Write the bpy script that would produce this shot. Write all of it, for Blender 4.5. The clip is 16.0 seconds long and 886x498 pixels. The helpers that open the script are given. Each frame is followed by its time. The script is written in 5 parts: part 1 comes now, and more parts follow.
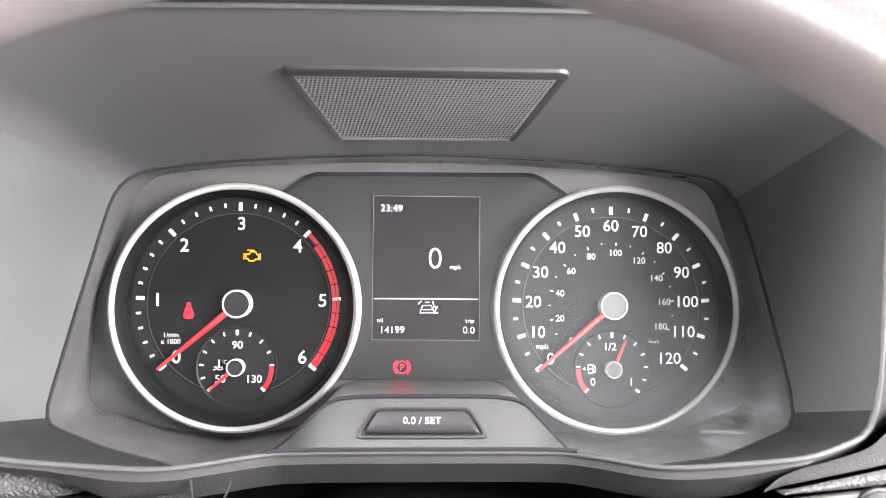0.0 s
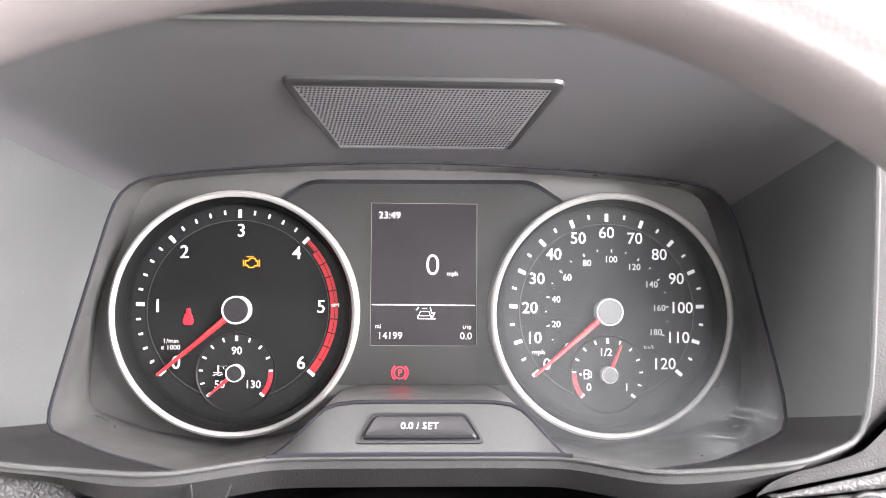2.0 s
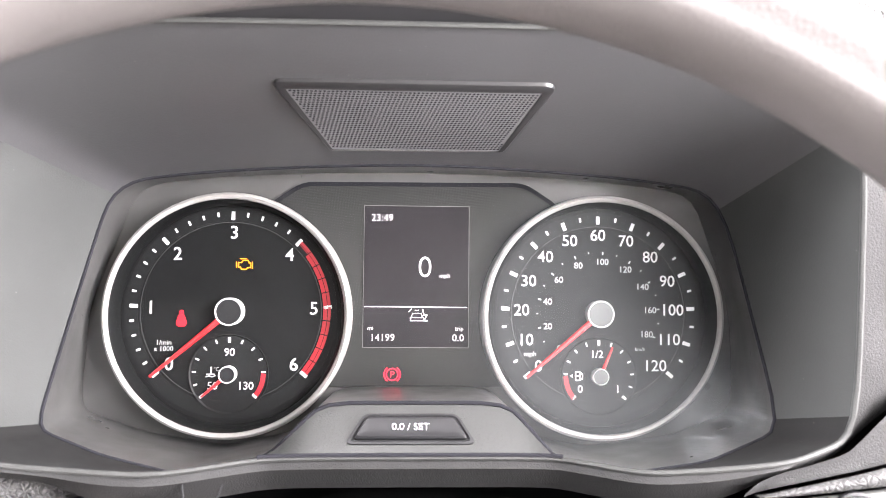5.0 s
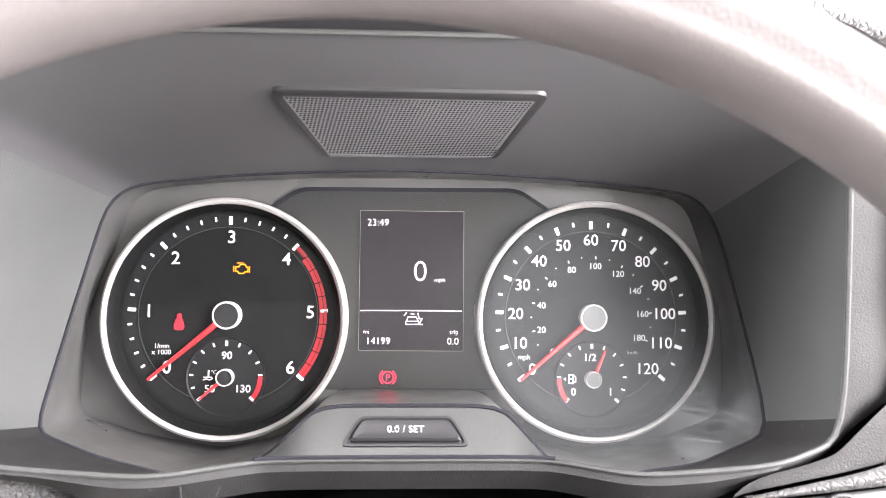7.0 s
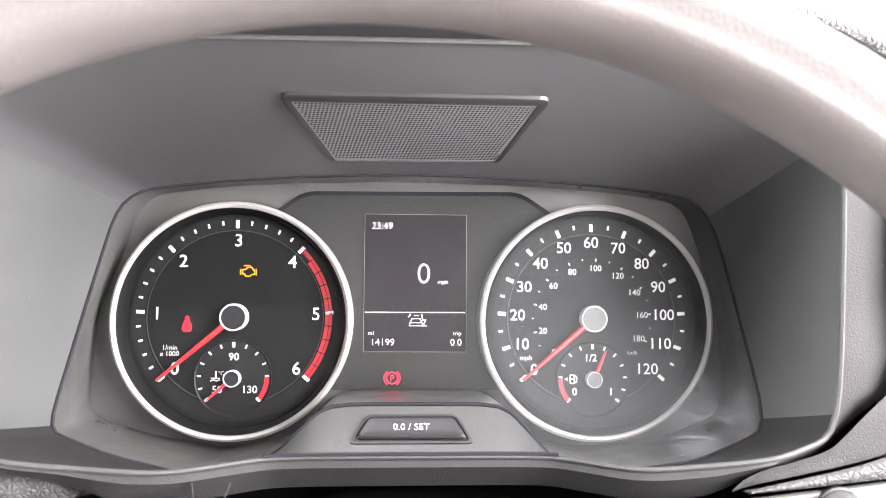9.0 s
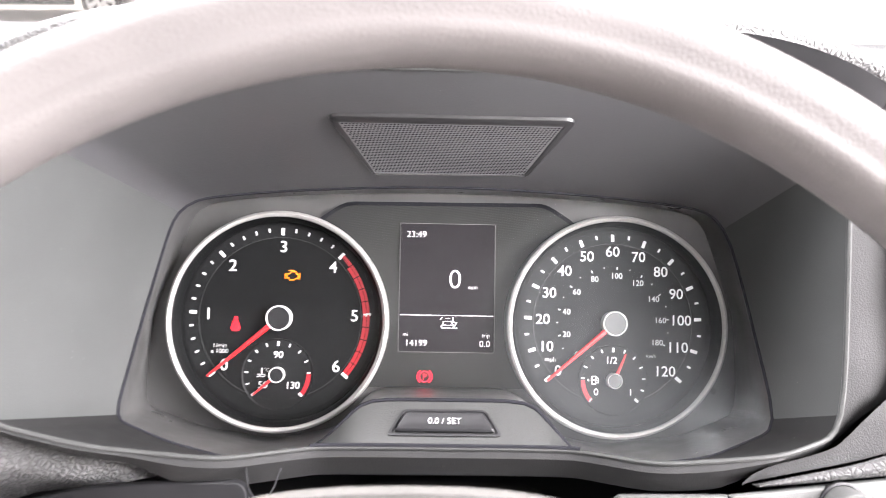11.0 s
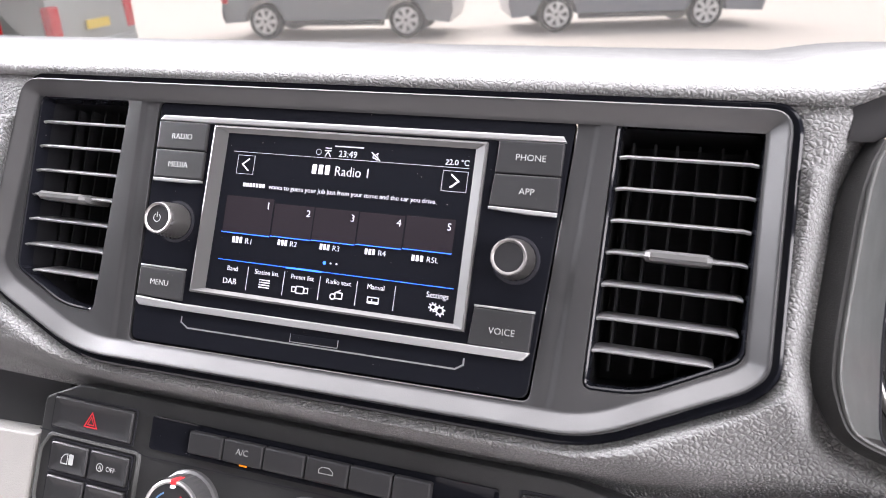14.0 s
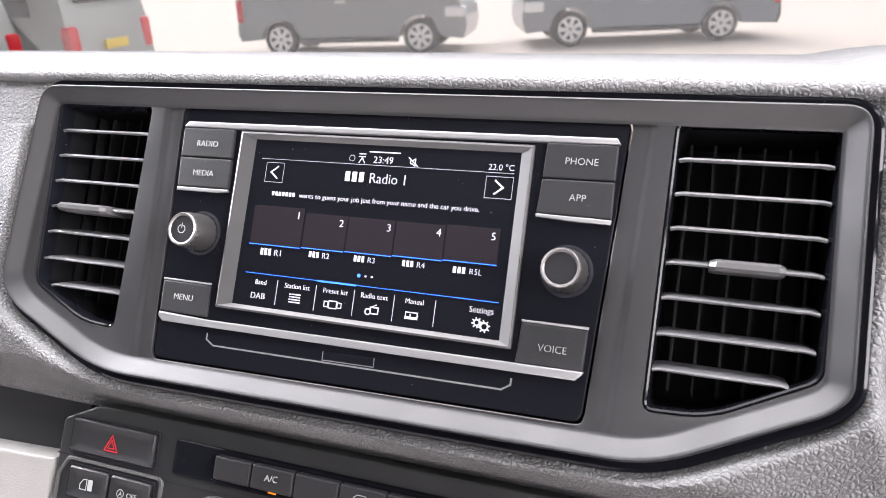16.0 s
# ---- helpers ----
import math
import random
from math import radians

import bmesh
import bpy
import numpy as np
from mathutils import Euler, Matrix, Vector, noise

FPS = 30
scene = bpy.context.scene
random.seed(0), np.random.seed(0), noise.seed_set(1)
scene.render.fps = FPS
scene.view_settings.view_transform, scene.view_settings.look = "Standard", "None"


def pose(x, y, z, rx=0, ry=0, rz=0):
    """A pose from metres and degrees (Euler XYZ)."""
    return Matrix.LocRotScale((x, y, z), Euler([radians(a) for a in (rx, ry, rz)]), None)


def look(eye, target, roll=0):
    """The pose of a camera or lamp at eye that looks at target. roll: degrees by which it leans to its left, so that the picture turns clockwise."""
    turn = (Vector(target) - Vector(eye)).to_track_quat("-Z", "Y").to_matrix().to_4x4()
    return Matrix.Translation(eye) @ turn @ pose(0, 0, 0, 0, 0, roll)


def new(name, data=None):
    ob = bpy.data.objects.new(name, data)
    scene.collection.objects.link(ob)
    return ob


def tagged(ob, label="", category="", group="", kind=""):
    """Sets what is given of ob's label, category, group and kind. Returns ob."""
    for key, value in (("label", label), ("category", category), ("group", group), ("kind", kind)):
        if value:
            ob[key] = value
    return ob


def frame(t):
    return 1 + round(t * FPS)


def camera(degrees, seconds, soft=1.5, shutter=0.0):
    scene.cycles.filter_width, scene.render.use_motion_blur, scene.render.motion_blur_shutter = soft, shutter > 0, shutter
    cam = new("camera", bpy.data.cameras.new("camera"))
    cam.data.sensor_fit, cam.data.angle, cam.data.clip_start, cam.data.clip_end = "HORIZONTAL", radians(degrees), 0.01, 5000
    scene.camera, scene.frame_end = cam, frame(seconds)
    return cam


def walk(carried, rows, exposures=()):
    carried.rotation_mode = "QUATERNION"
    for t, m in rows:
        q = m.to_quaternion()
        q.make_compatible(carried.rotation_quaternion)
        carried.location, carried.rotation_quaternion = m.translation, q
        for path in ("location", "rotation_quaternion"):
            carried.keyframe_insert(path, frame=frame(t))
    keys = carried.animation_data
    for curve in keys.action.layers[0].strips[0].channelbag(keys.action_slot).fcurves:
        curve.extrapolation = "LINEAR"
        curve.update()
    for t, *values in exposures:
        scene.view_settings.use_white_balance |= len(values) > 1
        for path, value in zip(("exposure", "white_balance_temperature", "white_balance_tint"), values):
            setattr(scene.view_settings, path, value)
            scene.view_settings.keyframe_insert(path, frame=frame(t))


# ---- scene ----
cam = camera(62.6, 16.0, soft=0.85, shutter=0.4)
cam.data.dof.use_dof, cam.data.dof.focus_distance, cam.data.dof.aperture_fstop = True, 0.40, 16.0
DASH_TILT, DASH_HEIGHT = -28.2, 1.34
DASH = pose(0, 0, DASH_HEIGHT, DASH_TILT)
PATH = [
    (0, (-0.007, -0.373, 0.013), (0.073, 1.623, 0.096), 0.4),
    (0.5, (-0.008, -0.374, 0.012), (0.078, 1.622, 0.103), 0.4),
    (1, (-0.006, -0.375, 0.013), (0.08, 1.622, 0.104), 0.4),
    (1.5, (-0.007, -0.378, 0.013), (0.079, 1.618, 0.11), 0.5),
    (2, (-0.007, -0.377, 0.014), (0.079, 1.619, 0.109), 0.4),
    (2.5, (-0.007, -0.377, 0.012), (0.082, 1.618, 0.116), 0.4),
    (3, (-0.008, -0.377, 0.013), (0.084, 1.618, 0.111), 0.4),
    (3.5, (-0.007, -0.379, 0.013), (0.083, 1.617, 0.112), 0.5),
    (4, (-0.006, -0.379, 0.013), (0.085, 1.616, 0.114), 0.5),
    (6.5, (-0.004, -0.382, 0.014), (0.097, 1.612, 0.124), 0.5),
    (7, (-0.004, -0.384, 0.014), (0.099, 1.61, 0.126), 0.5),
    (7.5, (-0.004, -0.383, 0.012), (0.099, 1.61, 0.133), 0.4),
    (8, (-0.005, -0.387, 0.014), (0.102, 1.607, 0.133), 0.4),
    (10.3, (-0.009, -0.392, 0.008), (0.103, 1.599, 0.167), 0.3),
    (10.5, (-0.006, -0.394, 0.012), (0.079, 1.599, 0.149), 0.4),
    (11, (-0.014, -0.418, 0.011), (0.037, 1.576, 0.154), 1.0),
    (11.5, (-0.041, -0.458, 0.001), (-0.067, 1.536, 0.156), 2.3),
    (12, (-0.094, -0.495, -0.009), (-0.241, 1.494, 0.141), 4.0),
    (12.5, (-0.157, -0.518, -0.018), (-0.492, 1.448, 0.134), 6.1),
    (13, (-0.214, -0.514, -0.021), (-0.708, 1.42, 0.109), 7.6),
    (13.5, (-0.246, -0.485, -0.014), (-0.832, 1.423, 0.105), 7.9),
    (14, (-0.26, -0.467, -0.005), (-0.883, 1.429, 0.124), 7.6),
    (14.5, (-0.272, -0.454, -0.005), (-0.92, 1.433, 0.143), 7.5),
    (15, (-0.277, -0.448, -0.006), (-0.931, 1.435, 0.153), 7.3),
    (15.5, (-0.278, -0.447, -0.005), (-0.938, 1.433, 0.159), 7.3),
    (16, (-0.28, -0.448, -0.007), (-0.945, 1.431, 0.158), 7.4),
]
walk(cam, [(t, DASH @ look(eye, target, roll)) for t, eye, target, roll in PATH], [(0, 1.89, 6500, 14), (10.5, 1.80, 6500, 14), (11.0, 1.68, 6450, 14), (11.5, 1.38, 6400, 14), (12.3, 0.89, 6350, 14), (13.5, 0.80, 6350, 15), (16, 0.76, 6350, 15)])

# ---- light ----
world = bpy.data.worlds.new("sky")
scene.world = world
world.use_nodes = True
wn = world.node_tree
sky = wn.nodes.new("ShaderNodeTexSky")
sky.sky_type, sky.sun_disc, sky.sun_elevation, sky.sun_rotation = "NISHITA", False, radians(52), radians(-40)
sky.air_density, sky.dust_density, sky.ozone_density = 1.0, 6.0, 0.6
pale = wn.nodes.new("ShaderNodeHueSaturation")
pale.inputs["Saturation"].default_value = 0.25
wn.links.new(sky.outputs[0], pale.inputs["Color"])
wn.links.new(pale.outputs[0], wn.nodes["Background"].inputs[0])
wn.nodes["Background"].inputs[1].default_value = 0.12
sun = new("sun", bpy.data.lights.new("sun", "SUN"))
sun.data.energy, sun.data.angle, sun.data.color = 0.72, radians(12), (1.0, 0.95, 0.87)
sun.matrix_world = pose(0, 0, 10, 38, 0, 140)


def window_light(name, eye, target, w, h, watts, colour):
    """An area lamp added at a cab window to lift the interior above the sky's own light."""
    o = new(name, bpy.data.lights.new(name, "AREA"))
    o.data.shape, o.data.size, o.data.size_y, o.data.energy, o.data.color = "RECTANGLE", w, h, watts, colour
    o.matrix_world = look(eye, target)


window_light("windscreen_fill", (-.39, .03, 2.00), (-.39, -.42, 1.44), 1.7, .62, 33, (1.0, .975, .98))
window_light("driver_window_fill", (.605, -.47, 1.72), (-.4, -.43, 1.58), .70, .50, 33, (1.0, .97, .97))
window_light("passenger_window_fill", (-1.385, -.03, 1.74), (-.1, -.32, 1.52), .44, .55, 38, (.98, .98, 1.0))

# ---- materials ----
def mat(name, color, rough=0.5, metal=0.0, grain=0.0, grain_size=0.0006, mottle=0.0, emit=0.0, spec=0.5, coat=0.0, pebble=0.0, pebble_size=0.003, rough_var=0.0, dust=0.0, groove=0.0):
    """A plain surface with fine grain, pebbled relief, mottling, uneven gloss and dust, all sized in metres; groove
    paints shade into the creases.
    """
    m = bpy.data.materials.new(name)
    m.use_nodes = True
    t = m.node_tree
    b = t.nodes["Principled BSDF"]
    b.inputs["Base Color"].default_value = (*color, 1)
    b.inputs["Roughness"].default_value, b.inputs["Metallic"].default_value = rough, metal
    b.inputs["Specular IOR Level"].default_value, b.inputs["Coat Weight"].default_value = spec, coat
    if emit:
        b.inputs["Emission Color"].default_value, b.inputs["Emission Strength"].default_value = (*color, 1), emit
    if not (groove or grain or pebble or mottle or rough_var or dust):
        return m
    co = t.nodes.new("ShaderNodeTexCoord").outputs["Object"]

    def tex(size, detail=2.0):
        n = t.nodes.new("ShaderNodeTexNoise")
        n.inputs["Scale"].default_value, n.inputs["Detail"].default_value = 1 / size, detail
        t.links.new(co, n.inputs["Vector"])
        return n.outputs["Fac"]

    def span(fac, a, z, lo=0.3, hi=0.7):
        n = t.nodes.new("ShaderNodeMapRange")
        for k, v in (("From Min", lo), ("From Max", hi), ("To Min", a), ("To Max", z)):
            n.inputs[k].default_value = v
        t.links.new(fac, n.inputs["Value"])
        return n.outputs["Result"]

    normal = None
    if pebble:
        warp = t.nodes.new("ShaderNodeTexNoise")
        warp.inputs["Scale"].default_value = 0.75 / pebble_size
        t.links.new(co, warp.inputs["Vector"])
        off = t.nodes.new("ShaderNodeVectorMath")
        off.operation = "SCALE"
        off.inputs["Scale"].default_value = pebble_size * 0.9
        t.links.new(warp.outputs["Color"], off.inputs[0])
        add = t.nodes.new("ShaderNodeVectorMath")
        t.links.new(co, add.inputs[0])
        t.links.new(off.outputs[0], add.inputs[1])
        v = t.nodes.new("ShaderNodeTexVoronoi")
        v.feature = "DISTANCE_TO_EDGE"
        v.inputs["Scale"].default_value = 1 / pebble_size
        t.links.new(add.outputs[0], v.inputs["Vector"])
        bp = t.nodes.new("ShaderNodeBump")
        bp.inputs["Strength"].default_value, bp.inputs["Distance"].default_value = pebble, pebble_size * 0.3
        relief = span(v.outputs["Distance"], 0, 1, 0.0, 0.34)
        relief.node.interpolation_type = "SMOOTHSTEP"
        t.links.new(relief, bp.inputs["Height"])
        normal = bp.outputs[0]
    if grain:
        bg = t.nodes.new("ShaderNodeBump")
        bg.inputs["Strength"].default_value, bg.inputs["Distance"].default_value = grain, grain_size * 0.4
        t.links.new(tex(grain_size), bg.inputs["Height"])
        if normal:
            t.links.new(normal, bg.inputs["Normal"])
        normal = bg.outputs[0]
    if normal:
        t.links.new(normal, b.inputs["Normal"])
    col = None
    if mottle:
        mx = t.nodes.new("ShaderNodeMix")
        mx.data_type = "RGBA"
        mx.inputs[6].default_value = (*[c * (1 - mottle) for c in color], 1)
        mx.inputs[7].default_value = (*[min(1, c * (1 + mottle)) for c in color], 1)
        t.links.new(span(tex(0.035, 6.0), 0, 1), mx.inputs[0])
        col = mx.outputs[2]
    # creases between pebbles: their shade is multiplied into the base colour
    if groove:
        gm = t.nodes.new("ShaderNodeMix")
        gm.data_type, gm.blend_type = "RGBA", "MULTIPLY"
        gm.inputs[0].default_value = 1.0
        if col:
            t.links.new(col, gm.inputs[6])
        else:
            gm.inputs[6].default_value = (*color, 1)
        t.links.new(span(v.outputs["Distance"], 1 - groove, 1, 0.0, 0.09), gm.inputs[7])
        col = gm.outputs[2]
    if dust:
        dn = t.nodes.new("ShaderNodeTexVoronoi")
        dn.inputs["Scale"].default_value = 1 / 0.004
        t.links.new(co, dn.inputs["Vector"])
        speck = span(dn.outputs["Distance"], 1, 0, 0.03, 0.075)
        few = t.nodes.new("ShaderNodeMath")
        few.operation = "MULTIPLY"
        t.links.new(speck, few.inputs[0])
        t.links.new(span(tex(0.011, 3.0), 0, dust, 0.52, 0.66), few.inputs[1])
        dm = t.nodes.new("ShaderNodeMix")
        dm.data_type = "RGBA"
        t.links.new(few.outputs[0], dm.inputs[0])
        if col:
            t.links.new(col, dm.inputs[6])
        else:
            dm.inputs[6].default_value = (*color, 1)
        dm.inputs[7].default_value = (0.5, 0.48, 0.45, 1)
        col = dm.outputs[2]
    if col:
        t.links.new(col, b.inputs["Base Color"])
    if rough_var:
        t.links.new(span(tex(0.02, 5.0), max(0.02, rough - rough_var), min(1, rough + rough_var)), b.inputs["Roughness"])
    return m


def glass(name, tint=(1, 1, 1), rough=0.02, scratches=False, ior=1.45):
    """Clear sheet: lets light through and mirrors by angle; scratches adds uneven gloss, wiping marks and a painted
    pale veil.
    """
    m = bpy.data.materials.new(name)
    m.use_nodes = True
    t = m.node_tree
    t.nodes.remove(t.nodes["Principled BSDF"])
    clear, gloss, fr, mx = (t.nodes.new("ShaderNode" + k) for k in ("BsdfTransparent", "BsdfGlossy", "Fresnel", "MixShader"))
    clear.inputs[0].default_value = (*tint, 1)
    gloss.inputs["Roughness"].default_value = rough
    fr.inputs[0].default_value = ior
    for a, b in ((fr.outputs[0], mx.inputs[0]), (clear.outputs[0], mx.inputs[1]), (gloss.outputs[0], mx.inputs[2])):
        t.links.new(a, b)
    t.links.new(mx.outputs[0], t.nodes["Material Output"].inputs[0])
    if scratches:
        def node(kind, **kw):
            n = t.nodes.new("ShaderNode" + kind)
            for k, v in kw.items():
                n.inputs[k.replace("_", " ")].default_value = v
            return n

        def span(fac, lo, hi, a, z):
            n = node("MapRange", From_Min=lo, From_Max=hi, To_Min=a, To_Max=z)
            t.links.new(fac, n.inputs["Value"])
            return n.outputs["Result"]

        def near(centre, r0, r1):
            d = t.nodes.new("ShaderNodeVectorMath")
            d.operation = "DISTANCE"
            d.inputs[1].default_value = centre
            t.links.new(co, d.inputs[0])
            return span(d.outputs["Value"], r0, r1, 1, 0)

        def product(*facs):
            out = facs[0]
            for f in facs[1:]:
                n = t.nodes.new("ShaderNodeMath")
                n.operation = "MULTIPLY"
                t.links.new(out, n.inputs[0]), t.links.new(f, n.inputs[1])
                out = n.outputs[0]
            return out

        co = t.nodes.new("ShaderNodeTexCoord").outputs["Object"]
        wave = node("TexNoise", Scale=25, Detail=3)
        t.links.new(co, wave.inputs["Vector"])
        t.links.new(span(wave.outputs["Fac"], 0.35, 0.7, 0.03, 0.09), gloss.inputs["Roughness"])
        # wiping marks: long thin streaks, thick where the lens has been rubbed most
        lines = None
        sp = t.nodes.new("ShaderNodeSeparateXYZ")
        t.links.new(co, sp.inputs[0])
        for centre, across, lo in (((0.095, -0.05, 0.060), 2600, 0.57), ((0.155, -0.05, 0.090), 2900, 0.59), ((0.120, -0.05, -0.120), 2800, 0.57)):
            d = t.nodes.new("ShaderNodeVectorMath")
            d.operation = "DISTANCE"
            d.inputs[1].default_value = centre
            t.links.new(co, d.inputs[0])
            mp = t.nodes.new("ShaderNodeCombineXYZ")
            for k, (src, f) in enumerate(((d.outputs["Value"], across), (sp.outputs[0], 28), (sp.outputs[2], 28))):
                ml = t.nodes.new("ShaderNodeMath")
                ml.operation = "MULTIPLY"
                ml.inputs[1].default_value = f
                t.links.new(src, ml.inputs[0]), t.links.new(ml.outputs[0], mp.inputs[k])
            n = node("TexNoise", Scale=1.0, Detail=2.0)
            t.links.new(mp.outputs[0], n.inputs["Vector"])
            f = span(n.outputs["Fac"], lo, lo + 0.08, 0, 1)
            if lines is None:
                lines = f
            else:
                mxx = t.nodes.new("ShaderNodeMath")
                mxx.operation = "MAXIMUM"
                t.links.new(lines, mxx.inputs[0]), t.links.new(f, mxx.inputs[1])
                lines = mxx.outputs[0]
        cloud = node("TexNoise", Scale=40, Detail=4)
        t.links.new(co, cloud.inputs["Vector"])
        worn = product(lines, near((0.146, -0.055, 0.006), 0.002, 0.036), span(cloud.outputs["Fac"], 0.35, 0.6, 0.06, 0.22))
        # pale veil over the right dial: a reflection painted as a diffuse film
        mirror_veil = product(near((0.097, -0.040, 0.060), 0.055, 0.085), span(cloud.outputs["Fac"], 0.3, 0.7, 0.022, 0.028))
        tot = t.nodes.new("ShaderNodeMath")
        t.links.new(worn, tot.inputs[0]), t.links.new(mirror_veil, tot.inputs[1])
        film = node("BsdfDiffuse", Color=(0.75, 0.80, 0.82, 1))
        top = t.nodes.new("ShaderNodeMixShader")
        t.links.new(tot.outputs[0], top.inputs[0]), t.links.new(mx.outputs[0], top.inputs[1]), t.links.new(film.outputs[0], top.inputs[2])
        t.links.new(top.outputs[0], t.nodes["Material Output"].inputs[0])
    return m


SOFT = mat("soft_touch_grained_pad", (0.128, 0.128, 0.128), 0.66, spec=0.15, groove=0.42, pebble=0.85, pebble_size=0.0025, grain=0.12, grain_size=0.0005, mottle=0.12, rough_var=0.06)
FINE = mat("fine_grained_plastic", (0.019, 0.019, 0.019), 0.5, spec=0.12, grain=0.8, grain_size=0.0007, mottle=0.15, rough_var=0.08, dust=0.25)
HOODM = mat("hood_lining_plastic", (0.046, 0.046, 0.048), 0.36, spec=0.5, grain=0.2, grain_size=0.0008, mottle=0.04, dust=0.2)
WALLM = mat("binnacle_wall_plastic", (0.039, 0.041, 0.040), 0.45, spec=0.22, grain=0.3, grain_size=0.0008, mottle=0.07, rough_var=0.03, dust=0.25)
MASK = mat("cluster_mask_plastic", (0.056, 0.055, 0.054), 0.34, grain=0.12, grain_size=0.0006, mottle=0.2, rough_var=0.07)
SATIN = mat("satin_graphite_trim", (0.017, 0.017, 0.0178), 0.35, 0.0, spec=0.44, grain=0.12, grain_size=0.0006, mottle=0.1, rough_var=0.05)
PIANO = mat("piano_black", (0.0045, 0.0048, 0.0065), 0.07, rough_var=0.03, dust=0.6, spec=0.09)
BLACK = mat("matt_black_plastic", (0.011, 0.011, 0.012), 0.5, spec=0.25, grain=0.2, grain_size=0.0006, mottle=0.2)
PANEL = mat("dark_panel_plastic", (0.0125, 0.0128, 0.0132), 0.45, spec=0.24, grain=0.3, grain_size=0.0006, mottle=0.12, rough_var=0.06)
BUTTON = mat("button_rubber_black", (0.013, 0.013, 0.014), 0.45, spec=0.22, grain=0.2, grain_size=0.0005, mottle=0.1, dust=0.15)
GRILLE = mat("grille_grey_mesh", (0.17, 0.17, 0.175), 0.35, 0.2, mottle=0.1)
# lip plastic darkened for the ledges: their shade is put into the colour
LEDGE_SHADED = mat("shaded_ledge_plastic", (0.013, 0.013, 0.013), 0.6, spec=0.1, grain=0.25, grain_size=0.0007, rough_var=0.06, dust=0.5)
# pad leather again, with the weaker light on the right strip put into its colour
CHEEK_SHADED = mat("shaded_pad_grain", (0.030, 0.030, 0.030), 0.5, spec=0.2, groove=0.4, pebble=0.4, pebble_size=0.0028, mottle=0.1)
VOID = mat("duct_black", (0.013, 0.013, 0.016), 0.9, spec=0.1)
CHROME = mat("satin_chrome", (0.28, 0.277, 0.274), 0.28, 0.8)
STRIP = mat("brushed_silver_strip", (0.36, 0.36, 0.365), 0.28, 0.75)
# darker copy of the lower plastic: shade on the right panel is in its colour
KNEE_SHADED = mat("shaded_lower_plastic", (0.062, 0.064, 0.062), 0.5, spec=0.2, grain=0.35, grain_size=0.0008, mottle=0.08)
# lighter copy of the lip plastic: highlight on bead and reset panel, painted in
LIP_LIT = mat("lit_lip_plastic", (0.029, 0.030, 0.029), 0.5, spec=0.25, grain=0.6, grain_size=0.0008, mottle=0.08, rough_var=0.08)
KNEE_MID = mat("grey_lower_plastic", (0.045, 0.046, 0.045), 0.5, spec=0.2, grain=0.35, grain_size=0.0008, mottle=0.1)
SILVER = mat("silver_painted_ring", (0.34, 0.33, 0.318), 0.38, 0.35, mottle=0.04, rough_var=0.05)
DIAL = mat("dial_black_print", (0.004, 0.0042, 0.0044), 0.55, spec=0.12, mottle=0.15, rough_var=0.05)
DIAL2 = mat("dial_band_black_print", (0.0065, 0.0067, 0.007), 0.5, spec=0.15, mottle=0.15)
PRINT = mat("white_print", (0.56, 0.56, 0.55), 0.5, emit=0.16)
DIM = mat("pale_grey_print", (0.42, 0.43, 0.42), 0.5, emit=0.1)
RED = mat("red_print", (0.33, 0.004, 0.011), 0.45, emit=0.14)
NEEDLE = mat("red_needle", (0.58, 0.013, 0.016), 0.4, emit=0.2)
LAMP_RED = mat("red_warning_lamp", (0.56, 0.003, 0.012), 0.5, emit=0.36)
LAMP_RED2 = mat("red_brake_lamp", (0.8, 0.02, 0.05), 0.5, emit=0.38)
AMBER = mat("amber_warning_lamp", (0.85, 0.22, 0.0), 0.5, emit=0.36)
LCD = mat("lcd_dark_glass", (0.013, 0.0118, 0.0132), 0.3, spec=0.1, mottle=0.1, emit=0.25)
LCD_TEXT = mat("lcd_white", (0.62, 0.60, 0.60), 0.5, emit=0.42)
SCREEN = mat("navy_display_glass", (0.0022, 0.0045, 0.014), 0.10, spec=0.05, rough_var=0.03, emit=1.3)
SCREEN_TILE = mat("display_tile", (0.012, 0.010, 0.012), 0.12, spec=0.12)
UI_WHITE = mat("display_white", (0.38, 0.38, 0.41), 0.5, emit=0.36)
UI_GREY = mat("display_grey", (0.25, 0.25, 0.28), 0.5, emit=0.2)
UI_BLUE = mat("display_blue", (0.02, 0.12, 0.8), 0.5, emit=0.8)
WHEEL = mat("steering_wheel_leather", (0.065, 0.060, 0.058), 0.6, spec=0.3, pebble=0.15, pebble_size=0.0016, grain=0.3, grain_size=0.0007, mottle=0.1, rough_var=0.06)
WHEEL_PAD = mat("steering_pad_plastic", (0.055, 0.053, 0.050), 0.65, spec=0.25, grain=0.4, grain_size=0.0009, mottle=0.08, rough_var=0.05)
BEIGE = mat("light_grey_lower_plastic", (0.178, 0.172, 0.163), 0.55, grain=0.8, grain_size=0.0009, mottle=0.06)
KNURL = mat("knurled_grey_metal", (0.22, 0.21, 0.205), 0.32, 0.8)
KNURL_SIDE = mat("knurled_dark_metal", (0.10, 0.097, 0.095), 0.3, 0.8)
KNURL_D = mat("ribbed_dark_dial", (0.045, 0.045, 0.046), 0.36, 0.3)
DISC_EDGE = mat("dial_disc_edge", (0.013, 0.0135, 0.014), 0.5)
DARKCAP = mat("dark_hub_cap", (0.014, 0.014, 0.015), 0.4, spec=0.12, mottle=0.1)
